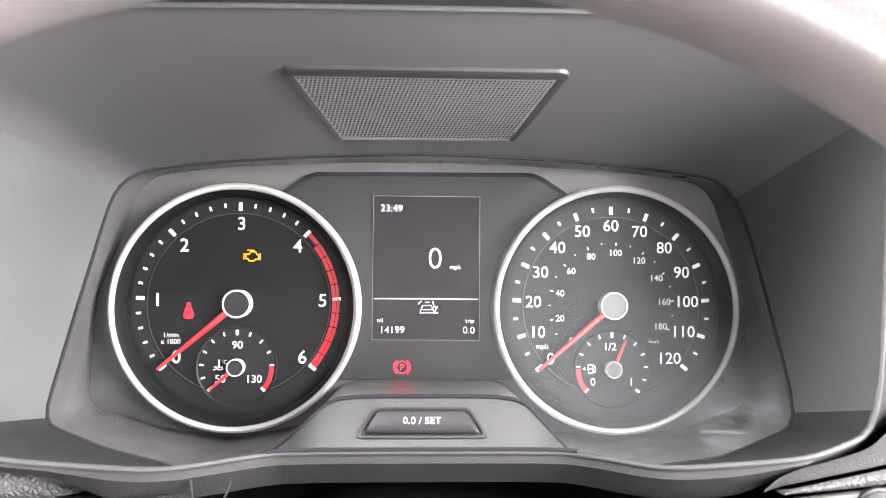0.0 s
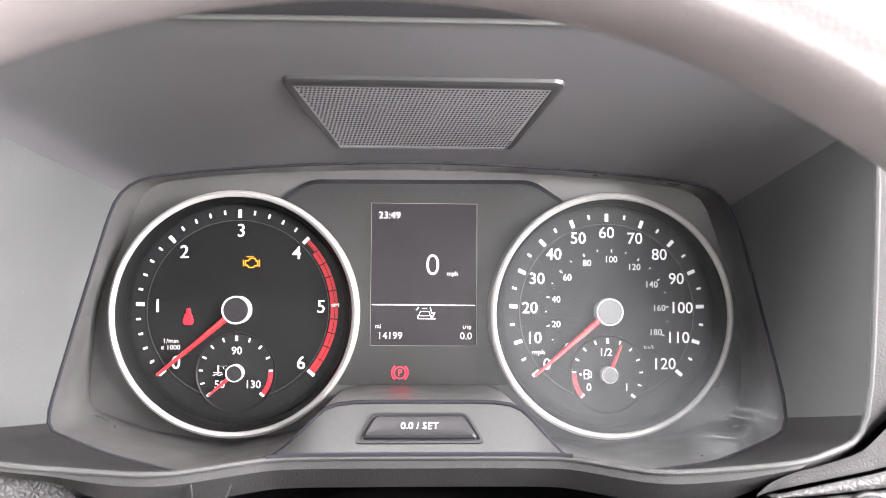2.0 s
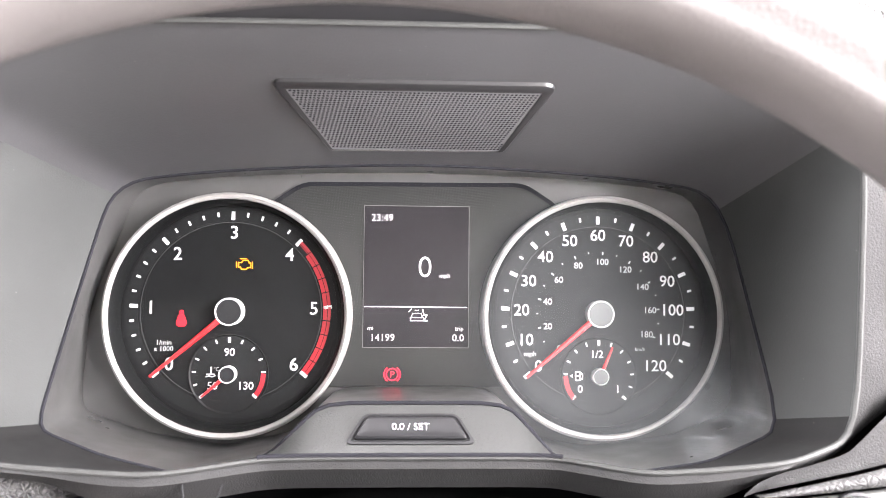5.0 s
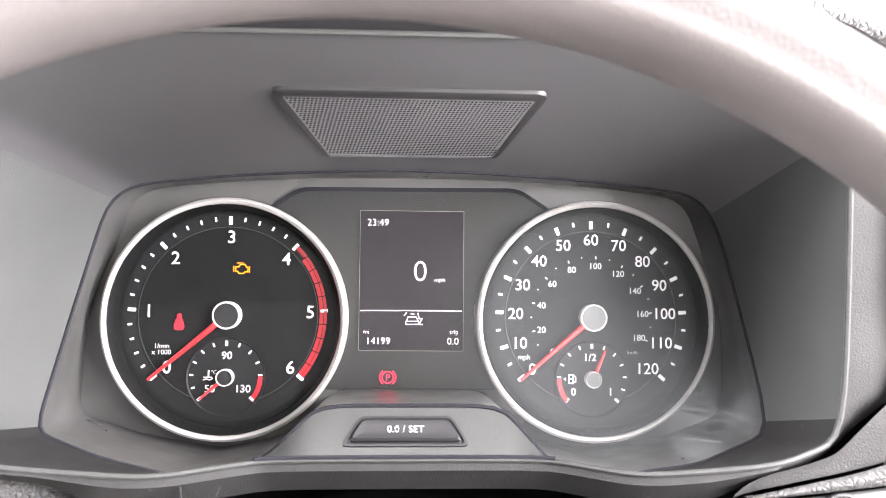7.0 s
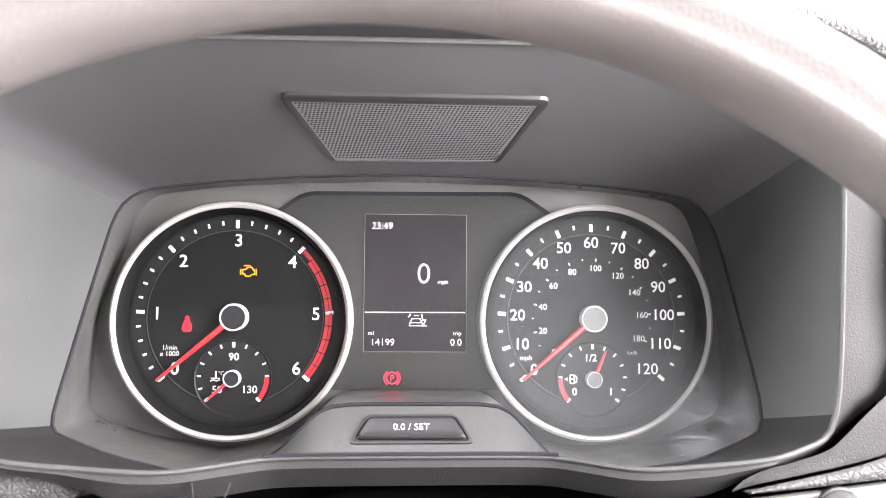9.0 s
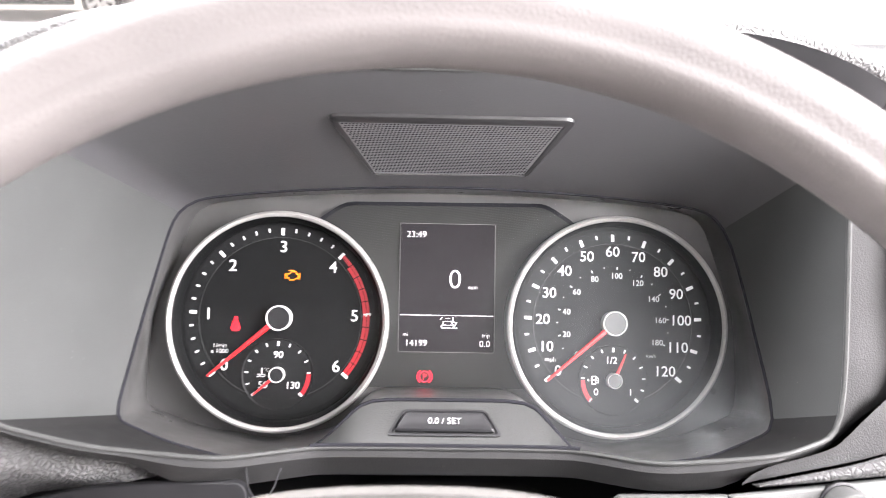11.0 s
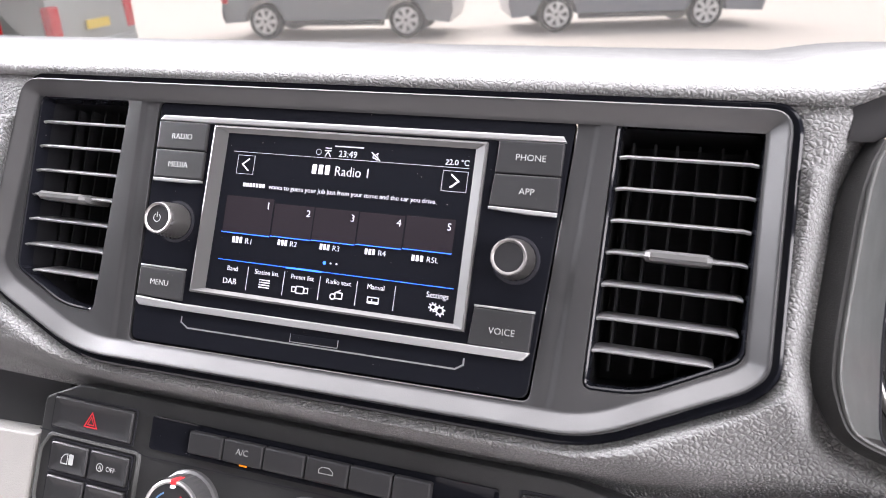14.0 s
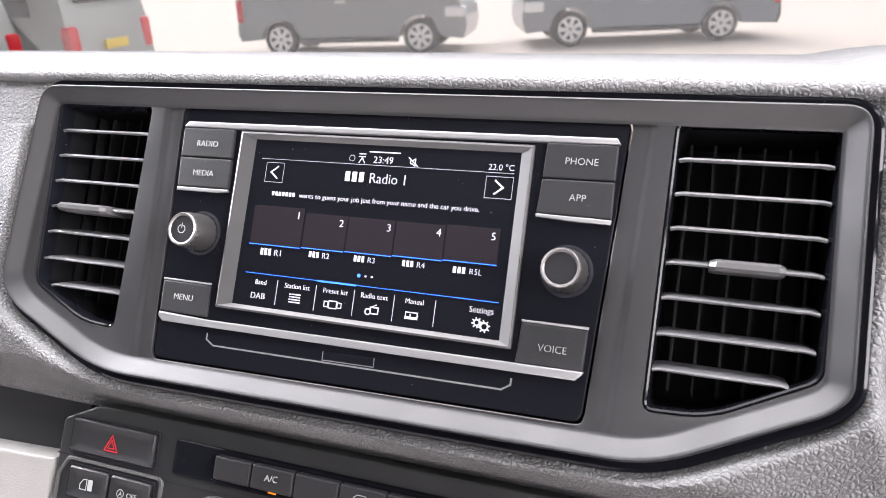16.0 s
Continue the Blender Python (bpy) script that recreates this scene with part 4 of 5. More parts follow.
def recess(d):
    """Outline of the step round the radio, wider at the sides than above and below."""
    w = d * 1.45
    return rounded([(-.5535 - w, .0850 + d), (-.3135 + w, .0860 + d), (-.3210 + w, -.0480 - d), (-.5490 - w, -.0520 - d)], .004 + d, 5)


trim = thing("centre_trim_frame", (-.4355, -.125, -.06), "satin graphite trim frame round the radio and air vents", "trim frame")
b = loft([at_y(inset(trim_ring, -.0022), -.120), at_y(inset(trim_ring, -.0022), -.1268), at_y(inset(trim_ring, -.0016), -.1280), at_y(inset(trim_ring, -.0004), -.1286), at_y(inset(trim_ring, .0010), -.1280), at_y(inset(trim_ring, .0026), -.1268)])
part("outer_edge", b, PIANO, trim, "glossy black outer bead")
i1 = inset(trim_ring, .0028)
b = loft([at_y(i1, -.124), at_y(i1, -.1295), at_y(inset(i1, .0002), -.1325), at_y(inset(i1, .0006), -.1339), at_y(inset(i1, .0013), -.1345), at_y(inset(i1, .0020), -.1342), at_y(inset(i1, .0026), -.1338), at_y(inset(i1, .0084), -.1293), at_y(inset(i1, .0090), -.1289), at_y(inset(i1, .0097), -.1285), at_y(inset(i1, .0104), -.1283)])
holed(inset(i1, .0104), [inset(vent_r, -.0018), inset(vent_l, -.0018), recess(.0085)], -.1283, b)
loft([at_y(recess(d), y) for d, y in ((.0085, -.1283), (.0082, -.12825), (.0077, -.1281), (.0068, -.1275), (.0060, -.1271), (.0054, -.1270), (.0042, -.1270), (.0007, -.1269), (.0004, -.1266), (.0004, -.1240))], bm=b)
for r, d in ((vent_r, .0018), (vent_l, .0018)):
    loft([at_y(inset(r, -d), -.1283), at_y(inset(r, -d), -.1150)], bm=b)
bmesh.ops.remove_doubles(b, verts=b.verts, dist=.00002)
part("frame", b, SATIN, trim, sharp=40)


def air_vent(name, ring_, x0, x1, zs, lefts, rights, tab, label):
    v = thing(name, ((x0 + x1) / 2, -.125, min(p[1] for p in ring_)), label, "air vent", "centre air vents")
    part("vent_rim", loft([at_y(inset(ring_, -.0017), -.1165), at_y(inset(ring_, -.0017), -.1266), at_y(inset(ring_, -.0008), -.1272), at_y(ring_, -.1266), at_y(inset(ring_, .0006), -.118)]), PIANO, v, "glossy black rim")
    part("duct", loft([at_y(inset(ring_, -.0005), -.118), at_y(inset(ring_, .0008), -.080)], cap1=True), DUCT, v)
    for z, l, r in zip(zs, lefts, rights):
        sec = [(-.1235, z - .0003), (-.1250, z + .0004), (-.1248, z + .0011), (-.1225, z + .0018), (-.1080, z + .0040), (-.1078, z + .0032), (-.1225, z + .0004)]
        slat = part("slat", loft([[(x, y, zz + s) for y, zz in sec] for x, s in ((l, -.0006), (l + .003, 0), (r - .003, 0), (r, -.0006))], cap0=True, cap1=True), mat_slat, v, sharp=18)
    n = 6
    for i in range(n):
        x = x0 + (x1 - x0) * (i + .5) / n
        part("vane", box(x - .0006, x + .0006, -.104, -.088, -.030, .082), VANE, v)
    t0, t1, tz = tab
    sec = [(-.1235, tz - .0016), (-.1300, tz - .0012), (-.1318, tz + .0002), (-.1318, tz + .0022), (-.1300, tz + .0036), (-.1225, tz + .0042), (-.112, tz + .0042), (-.112, tz - .0010)]
    part("slider_tab", loft([[(x, y + (.0025 if e else 0), tz + .0012 + (zz - tz - .0012) * (.72 if e else 1)) for y, zz in sec] for x, e in ((t0, 1), (t0 + .0025, 0), (t1 - .0025, 0), (t1, 1))], cap0=True, cap1=True), mat_tab, v, "satin slider tab")
    return v


VANE = mat("vane_black", (0.007, 0.007, 0.008), 0.6, spec=0.15)
DUCT = mat("duct_wall_black", (0.005, 0.005, 0.006), 0.8, spec=0.1)
mat_tab = mat("slider_tab_satin", (0.075, 0.075, 0.075), 0.32, 0.3)
mat_slat = mat("slat_satin_black", (0.23, 0.23, 0.235), 0.28, 0.6)
zr = [.0700, .0550, .0400, .0250, .0100, -.0055, -.0205]
air_vent("air_vent", vent_r, -.2935, -.2315, zr, [-.2925, -.2928, -.2932, -.2936, -.2940, -.2944, -.2948], [-.2322, -.2322, -.2326, -.2326, -.2330, -.2334, -.2420], (-.2762, -.2472, .0245), "black air vent with seven slats and a slider tab")
air_vent("air_vent", vent_l, -.6390, -.5765, [z - .0012 for z in zr], [-.6390, -.6388, -.6385, -.6380, -.6375, -.6370, -.6280], [-.5765, -.5768, -.5770, -.5772, -.5774, -.5776, -.5780], (-.6285, -.5935, .0225), "black air vent with seven slats, slider tab to one side")

# ---- radio ----
radio = thing("car_radio", (-.4355, -.125, -.05), "black touch-screen car radio with silver strips and two knobs, switched on", "radio")
part("fascia", slab(inset(fascia_ring, .0003), -.1262, -.112, .0008), PIANO, radio, "glossy dusty black fascia")
FY = -.1262
part("silver_strip", slab([(-.5505, .0738), (-.5480, .0768), (-.3190, .0775), (-.3172, .0745), (-.3500, .0742), (-.5180, .0735)], FY - .0022, FY + .001, .0007), STRIP, radio, "silver upper strip")
part("silver_strip", slab([(-.5480, -.0268), (-.5480, -.0292), (-.5450, -.0318), (-.3260, -.0300), (-.3235, -.0275), (-.3225, -.0258), (-.3540, -.0262), (-.5180, -.0278)], FY - .0022, FY + .001, .0006), STRIP, radio, "silver lower strip")
part("screen_surround", loft([at_y(l, y) for l, y in ((rounded(rect(-.5130, -.3555, -.0205, .0725), .0006, 2), FY + .001), (rounded(rect(-.5130, -.3555, -.0205, .0725), .0006, 2), FY - .0022), (rounded(rect(-.5120, -.3565, -.0195, .0715), .0006, 2), FY - .0026), (rounded(rect(-.5035, -.3625, -.0172, .0688), .0004, 2), FY + .0004))]), mat("screen_surround_grey", (0.046, 0.046, 0.046), 0.38, 0.25, mottle=0.05), radio, "bevelled grey surround")
screen = part("screen", slab(rect(-.5036, -.3624, -.0173, .0689), FY + .0002, FY + .002, .0001), SCREEN, radio, "lit dark blue touch screen")
SYR = FY - .0002


def key(name, pts, text_, tx, tz, size, label=""):
    k = part(name, slab(rounded(pts, .0008, 2), FY - .0019, FY + .001, .0007), BUTTON, radio, label)
    write(k, text_, tx, tz, FY - .0021, size, DIM_TEXT)
    return k


DIM_TEXT = mat("button_lettering", (0.24, 0.25, 0.245), 0.5, emit=0.06)
key("radio_button", [(-.5500, .0575), (-.5505, .0733), (-.5178, .0733), (-.5172, .0575)], "RADIO", -.5335, .0650, .0033)
key("media_button", [(-.5492, .0410), (-.5500, .0570), (-.5172, .0570), (-.5167, .0412)], "MEDIA", -.5335, .0490, .0033)
key("menu_button", [(-.5478, -.0265), (-.5480, -.0100), (-.5185, -.0100), (-.5180, -.0265)], "MENU", -.5335, -.0178, .0033)
key("phone_button", [(-.3505, .0580), (-.3500, .0742), (-.3180, .0742), (-.3180, .0582)], "PHONE", -.3335, .0662, .0033)
key("app_button", [(-.3515, .0418), (-.3505, .0575), (-.3180, .0577), (-.3178, .0412)], "APP", -.3335, .0498, .0033)
key("voice_button", [(-.3530, -.0262), (-.3520, -.0078), (-.3225, -.0078), (-.3230, -.0258)], "VOICE", -.3370, -.0178, .0033)
for pts in ([(-.5492, .0388), (-.5492, .0407), (-.5168, .0408), (-.5168, .0396), (-.5240, .0388)], [(-.3515, .0400), (-.3515, .0414), (-.3178, .0408), (-.3182, .0388), (-.3320, .0388)], [(-.3520, -.0076), (-.3520, -.0066), (-.3225, -.0064), (-.3225, -.0076)], [(-.5480, -.0098), (-.5480, -.0088), (-.5185, -.0088), (-.5185, -.0098)]):
    part("silver_edge", slab(pts, FY - .0020, FY + .001, .0003), STRIP, radio)
for x, cap in ((-.5310, "power"), (-.3360, "")):
    z, n = .0168, 40
    y0, x = FY, x + .0010
    loops = []
    for r_ in range(11):
        yy, rr, kn = y0 - .0015 * r_, .0095 - .0001 * r_, 0 if r_ in (0, 10) else 1
        loops.append([(x + (rr + kn * (.0006 if (i + r_) % 2 else -.0002)) * math.cos(2 * math.pi * i / n), yy, z + (rr + kn * (.0006 if (i + r_) % 2 else -.0002)) * math.sin(2 * math.pi * i / n)) for i in range(n)])
    kb = part("knob", loft(loops), KNURL_SIDE, radio, "knurled metal knob", sharp=10)
    part("knob_ring", lathe([(.0085, y0 - .0149), (.0085, y0 - .0162), (.0081, y0 - .0168), (.0075, y0 - .0166), (.0069, y0 - .0158)], x, z, 56), KNURL, kb, "polished ring")
    part("knob_cap", lathe([(.0070, y0 - .0148), (.0070, y0 - .0158), (.0065, y0 - .0159), (.0, y0 - .0157)], x, z, 48), DARKCAP, kb)
    part("knob_foot", lathe([(.0118, y0 + .0005), (.0118, y0 - .0004), (.0108, y0 - .0006), (.0100, y0 - .0004)], x, z, 48), VOID, kb)
    if cap:
        b = outline(arc(x, z, .0021, 120, 420, 18), y0 - .0161, .0005, None, False)
        outline([(x, z + .0006), (x, z + .0029)], y0 - .0161, .0005, b, False)
        part("power_symbol", b, DIM_TEXT, kb)
part("slot_line", outline([(-.5165, -.0350), (-.5165, -.0378), (-.5120, -.0405), (-.3580, -.0388), (-.3540, -.0362), (-.3540, -.0335)], FY - .0001, .0008, closed=False), STRIP, radio, "thin silver slot line")
part("eject_tab", slab(rounded([(-.4480, -.0385), (-.4480, -.0345), (-.4210, -.0340), (-.4210, -.0380)], .0008, 2), FY - .0008, FY + .001, .0003), PIANO, radio)
part("eject_edge", outline([(-.4482, -.0346), (-.4482, -.0387), (-.4208, -.0382), (-.4208, -.0341)], FY - .0007, .0004, closed=False), STRIP, radio)

# what the screen shows
def letter_bars(x0, x1, z0, z1, n):
    b, w = None, (x1 - x0) / n
    for i in range(n):
        b = bar(x0 + w * i, x0 + w * (i + .62), z0, z1, SYR, b)
    return b


write(screen, "23:49", -.4305, .0620, SYR, .0036, UI_WHITE), write(screen, "22.0 °C", -.3640, .0618, SYR, .0030, UI_WHITE, align="RIGHT")
part("clock_line", bar(-.4385, -.4220, .0655, .0660, SYR), UI_WHITE, screen)
b = outline(arc(-.4475, .0620, .0015, 0, 360, 14), SYR, .0003)
part("globe_symbol", b, UI_GREY, screen)
b = outline([(-.4435, .0600), (-.4420, .0625), (-.4405, .0600)], SYR, .0005, None, False)
outline([(-.4437, .0630), (-.4403, .0630)], SYR, .0005, b, False), outline([(-.4437, .0644), (-.4403, .0644)], SYR, .0005, b, False)
part("aerial_symbol", b, UI_WHITE, screen)
b = outline([(-.4160, .0608), (-.4150, .0608), (-.4135, .0598), (-.4135, .0634), (-.4150, .0624), (-.4160, .0624)], SYR, .0004)
outline([(-.4170, .0638), (-.4120, .0596)], SYR, .0005, b, False)
part("mute_symbol", b, UI_WHITE, screen)
part("upper_line", bar(-.4995, -.3640, .0590, .0592, SYR), UI_GREY, screen)
for x0, x1, d in ((-.4960, -.4855, -1), (-.3770, -.3640, 1)):
    part("arrow_box", outline(rect(x0, x1, .0470, .0572), SYR, .00025), UI_GREY, screen)
    xm = (x0 + x1) / 2
    part("arrow", outline([(xm - d * .0018, .0553), (xm + d * .0020, .0522), (xm - d * .0018, .0491)], SYR, .0008, closed=False), UI_WHITE, screen)
part("station_bar", letter_bars(-.4500, -.4385, .0503, .0552, 3), UI_WHITE, screen, "plain bars for the station's name")
write(screen, "Radio 1", -.4370, .0528, SYR, .0053, UI_WHITE, align="LEFT", squeeze=.93)
part("name_bar", letter_bars(-.4905, -.4765, .0402, .0422, 7), UI_WHITE, screen, "plain bars for a name")
write(screen, "wants to guess your job just from your name and the car you drive.", -.4745, .0413, SYR, .0026, UI_WHITE, align="LEFT", squeeze=.985)
tiles = [(-.4995, -.4700, .0145, .0345), (-.4690, -.4455, .0150, .0325), (-.4447, -.4198, .0153, .0325), (-.4190, -.3940, .0158, .0325), (-.3932, -.3672, .0163, .0330)]
for i, (x0, x1, z0, z1) in enumerate(tiles):
    t = part("preset_tile", slab(rect(x0, x1, z0, z1), SYR, SYR + .0004, .0001), SCREEN_TILE, screen)
    part("tile_line", bar(x0, x1, z0 - .0004, z0, SYR - .0002), UI_BLUE, t)
    write(screen, str(i + 1), x1 - .0028, z1 - .0036, SYR - .0001, .0038 if i else .0040, UI_WHITE, "preset_number")
    xm, zz, s = (x0 + x1) / 2, (.0108, .0120, .0123, .0126, .0122)[i], .0034 if i == 0 else .0029
    part("station_bar", letter_bars(xm - .0068 - (.0006 if i in (0, 4) else 0), xm - .0006, zz - s / 2, zz + s / 2, 3), UI_WHITE, screen)
    write(screen, "R" + ("1", "2", "3", "4", "5L")[i], xm + .0004, zz, SYR, s, UI_WHITE, align="LEFT")
for x, m_, r in ((-.4352, UI_BLUE, .0009), (-.4316, UI_WHITE, .0005), (-.4282, UI_WHITE, .0005)):
    part("page_dot", slab(arc(x, .0042, r, 0, 340, 12), SYR - .0001, SYR + .0002, .00005), m_, screen)
part("menu_line", bar(-.4990, -.3640, -.0008, -.0005, SYR), UI_BLUE, screen)
part("menu_highlight", bar(-.4570, -.4360, -.0012, -.0003, SYR - .0002), UI_BLUE, screen)
for x, s in ((-.4892, "Band"), (-.4680, "Station list"), (-.4465, "Preset list"), (-.4255, "Radio text"), (-.4045, "Manual"), (-.3715, "Settings")):
    write(screen, s, x, -.0048, SYR, .0027 if s != "Settings" else .0030, UI_WHITE, squeeze=.92)
write(screen, "DAB", -.4900, -.0118, SYR, .0032, UI_WHITE)
for x in (-.4795, -.4573, -.4362, -.4150, -.3940):
    part("menu_divider", bar(x - .00012, x + .00012, -.0155, -.0030, SYR), UI_GREY, screen)
b = None
for k in range(4):
    b = bar(-.4705, -.4655, -.0132 + .0013 * k, -.0126 + .0013 * k, SYR, b)
    b = bar(-.4718, -.4711, -.0132 + .0013 * k, -.0126 + .0013 * k, SYR, b)
part("list_symbol", b, UI_WHITE, screen)
b = outline(rect(-.4492, -.4448, -.0133, -.0098), SYR, .0005)
outline(rect(-.4517, -.4496, -.0128, -.0103), SYR, .0005, b), outline(rect(-.4444, -.4423, -.0128, -.0103), SYR, .0005, b)
part("tiles_symbol", b, UI_WHITE, screen)
b = outline(rect(-.4265, -.4225, -.0132, -.0102), SYR, .0006)
outline(arc(-.4278, -.0125, .0014, 0, 360, 12), SYR, .0006, b), outline([(-.4258, -.0100), (-.4235, -.0088)], SYR, .0004, b, False)
part("radio_symbol", b, UI_WHITE, screen)
b = outline(rect(-.4082, -.4022, -.0132, -.0102), SYR, .0005)
outline([(-.4075, -.0126), (-.4030, -.0126)], SYR, .0008, b, False), outline([(-.4058, -.0126), (-.4058, -.0112)], SYR, .0005, b, False)
part("tuner_symbol", b, UI_WHITE, screen)
b = outline(arc(-.3730, -.0108, .0013, 0, 360, 12), SYR, .0006)
outline(arc(-.3693, -.0122, .0017, 0, 360, 12), SYR, .0007, b)
for cx_, cz_, r_ in ((-.3730, -.0108, .0013), (-.3693, -.0122, .0017)):
    for i in range(8):
        a_ = math.pi * i / 4 + .2
        outline([(cx_ + r_ * math.cos(a_), cz_ + r_ * math.sin(a_)), (cx_ + (r_ + .0009) * math.cos(a_), cz_ + (r_ + .0009) * math.sin(a_))], SYR, .0006, b, False)
part("gear_symbol", b, UI_WHITE, screen)

# ---- lower centre panel ----
panel = thing("climate_panel", (-.4355, -.113, -.2), "dark grey heater control panel with three dials", "control panel")
PY = -.1150
pr = rounded([(-.6120, -.0955), (-.5880, -.0845), (-.3010, -.0830), (-.2480, -.0905), (-.2480, -.26), (-.6120, -.26)], .003, 3)
part("panel_plate", slab(pr, PY, -.10, .0012), PANEL, panel)
part("button_recess", loft([at_y(l, y) for l, y in ((rounded(rect(-.5330, -.3310, -.1115, -.0930), .002, 3), PY - .0004), (rounded(rect(-.5330, -.3310, -.1115, -.0930), .002, 3), PY - .0010), (rounded(rect(-.5318, -.3322, -.1103, -.0940), .002, 3), PY - .0003))], cap1=True), PIANO, panel, "glossy black button strip")
bx = [-.5060, -.4835, -.4585, -.4335, -.4085, -.3845, -.3640]
for i in range(6):
    k = part("strip_button", slab(rounded(rect(bx[i] + .0002, bx[i + 1] - .0002, -.1085, -.0962), .0012, 2), PY - .0042, PY, .0012), BUTTON, panel)
    if i == 1:
        write(k, "A/C", (bx[1] + bx[2]) / 2, -.1015, PY - .0044, .0034, DIM_TEXT)
        part("indicator_lamp", bar(-.4735, -.4690, -.1098, -.1086, PY - .0012), AMBER, panel, "lit amber indicator")
    if i == 3:
        c = (bx[3] + bx[4]) / 2
        b = outline([(c - .004, -.1030), (c - .004, -.1012), (c - .0022, -.0998), (c + .0018, -.0998), (c + .0040, -.1015), (c + .0040, -.1030)], PY - .0044, .0004)
        part("recirculation_symbol", b, DIM_TEXT, k)
DZ = -.1375
for x, kind_ in ((-.5020, 0), (-.4290, 1), (-.3575, 2)):
    n = 60
    loops = []
    for yy, rr, kn in ((PY, .0200, 0), (PY - .002, .0196, 0), (PY - .003, .0180, 1), (PY - .013, .0174, 1), (PY - .0145, .0172, 0)):
        loops.append([(x + (rr + kn * (.0004 if i % 2 else 0)) * math.cos(2 * math.pi * i / n), yy, DZ + (rr + kn * (.0004 if i % 2 else 0)) * math.sin(2 * math.pi * i / n)) for i in range(n)])
    d = part("dial", loft(loops), KNURL_D, panel, "ribbed black dial with silver ring", sharp=15)
    part("dial_ring", lathe([(.0173, PY - .0142), (.0171, PY - .0160), (.0163, PY - .0166), (.0152, PY - .0158)], x, DZ, 64), CHROME, d, "silver ring")
    part("dial_face", lathe([(.0154, PY - .0140), (.0154, PY - .0156), (.0148, PY - .0158), (.0, PY - .0156)], x, DZ, 48), BUTTON, d)
    part("pointer", slab(rounded(rect(x - .0016, x + .0016, DZ + .0150, DZ + .0178), .0006, 2), PY - .0172, PY - .006, .0005), NEEDLE, d, "red pointer mark")
    part("pointer_tip", slab(rounded(rect(x - .0012, x + .0012, DZ + .0132, DZ + .0148), .0005, 2), PY - .0174, PY - .012, .0003), PRINT, d)
    DY = PY - .0160
    if kind_ == 0:
        part("cold_arc", outline(arc(x, DZ, .0110, 120, 165, 10), DY, .0009, closed=False), mat("blue_print", (0.10, 0.22, 0.42), 0.5), d)
        part("hot_arc", outline(arc(x, DZ, .0110, -20, 60, 14), DY, .0009, closed=False), RED, d)
        write(d, "MAX", x - .0060, DZ - .0050, DY, .0016, DIM_TEXT), write(d, "A/C", x - .0060, DZ - .0080, DY, .0026, DIM_TEXT), write(d, "HI", x + .0065, DZ - .0080, DY, .0026, DIM_TEXT)
        part("heat_symbol", bar(x - .0006, x + .0006, DZ - .0040, DZ + .0030, DY), DIM_TEXT, d)
    elif kind_ == 1:
        for i in range(7):
            a = radians(200 - 36.5 * i)
            write(d, str(i), x + .0100 * math.cos(a), DZ + .0100 * math.sin(a) + .001, DY, .0026, DIM_TEXT, "numeral")
        b = None
        for i in range(4):
            a = math.pi / 2 * i + .5
            b = slab(arc(x + .0018 * math.cos(a), DZ - .003 + .0018 * math.sin(a), .0011, 0, 330, 8), DY, DY + .0003, .0001, b)
        part("fan_symbol", b, DIM_TEXT, d)
    else:
        for i in range(5):
            a = radians(190 - 50 * i)
            cx, cz = x + .0095 * math.cos(a), DZ + .0095 * math.sin(a)
            part("air_symbol", outline(arc(cx, cz, .0015, 20, 300, 8), DY, .0006, closed=False), DIM_TEXT, d)


def switch(name, x0, x1, z0, z1, label, cover=True):
    s = thing(name, ((x0 + x1) / 2, PY, z0), label, "switch")
    part("switch_frame", loft([at_y(l, y) for l, y in ((rounded(rect(x0 - .001, x1 + .001, z0 - .001, z1 + .001), .0015, 2), PY + .0005), (rounded(rect(x0 - .001, x1 + .001, z0 - .001, z1 + .001), .0015, 2), PY - .0008), (rounded(rect(x0, x1, z0, z1), .0012, 2), PY - .0006), (rounded(rect(x0, x1, z0, z1), .0012, 2), PY + .0005))]), VOID, s)
    rr = lambda d: rounded(rect(x0 + d, x1 - d, z0 + d, z1 - d), .0012, 2)
    part("rocker", loft([at_y(rr(d), PY - h) for d, h in ((.0006, 0), (.0006, .0018), (.0013, .0026), (.0036, .0017), (.0056, .0014))], cap1=True), BUTTON, s)
    return s


KY = PY - .0021
hz = switch("hazard_switch", -.6030, -.5450, -.1120, -.0930, "black hazard light switch with red triangle")
b = outline([(-.5785, -.1072), (-.5695, -.1072), (-.5740, -.0988)], KY, .0007)
outline([(-.5763, -.1058), (-.5717, -.1058), (-.5740, -.1014)], KY, .0005, b)
part("warning_triangle", b, RED, hz, "red triangle outline")
sw = switch("load_door_switch", -.6005, -.5722, -.1365, -.1190, "black load compartment light switch with van symbol")
b = outline([(-.5910, -.1308), (-.5910, -.1280), (-.5890, -.1255), (-.5866, -.1250), (-.5866, -.1308)], KY, .0006)
part("van_symbol", slab(rounded(rect(-.5860, -.5828, -.1310, -.1250), .0006, 2), KY, KY + .0003, .0001, b), DIM_TEXT, sw)
sw = switch("start_stop_switch", -.5715, -.5435, -.1365, -.1190, "black start-stop switch lettered A OFF")
part("ring_symbol", outline(arc(-.5630, -.1280, .0022, 0, 360, 16), KY, .0005), DIM_TEXT, sw)
write(sw, "A", -.5630, -.1280, KY, .0026, DIM_TEXT), write(sw, "OFF", -.5555, -.1280, KY, .0028, DIM_TEXT)
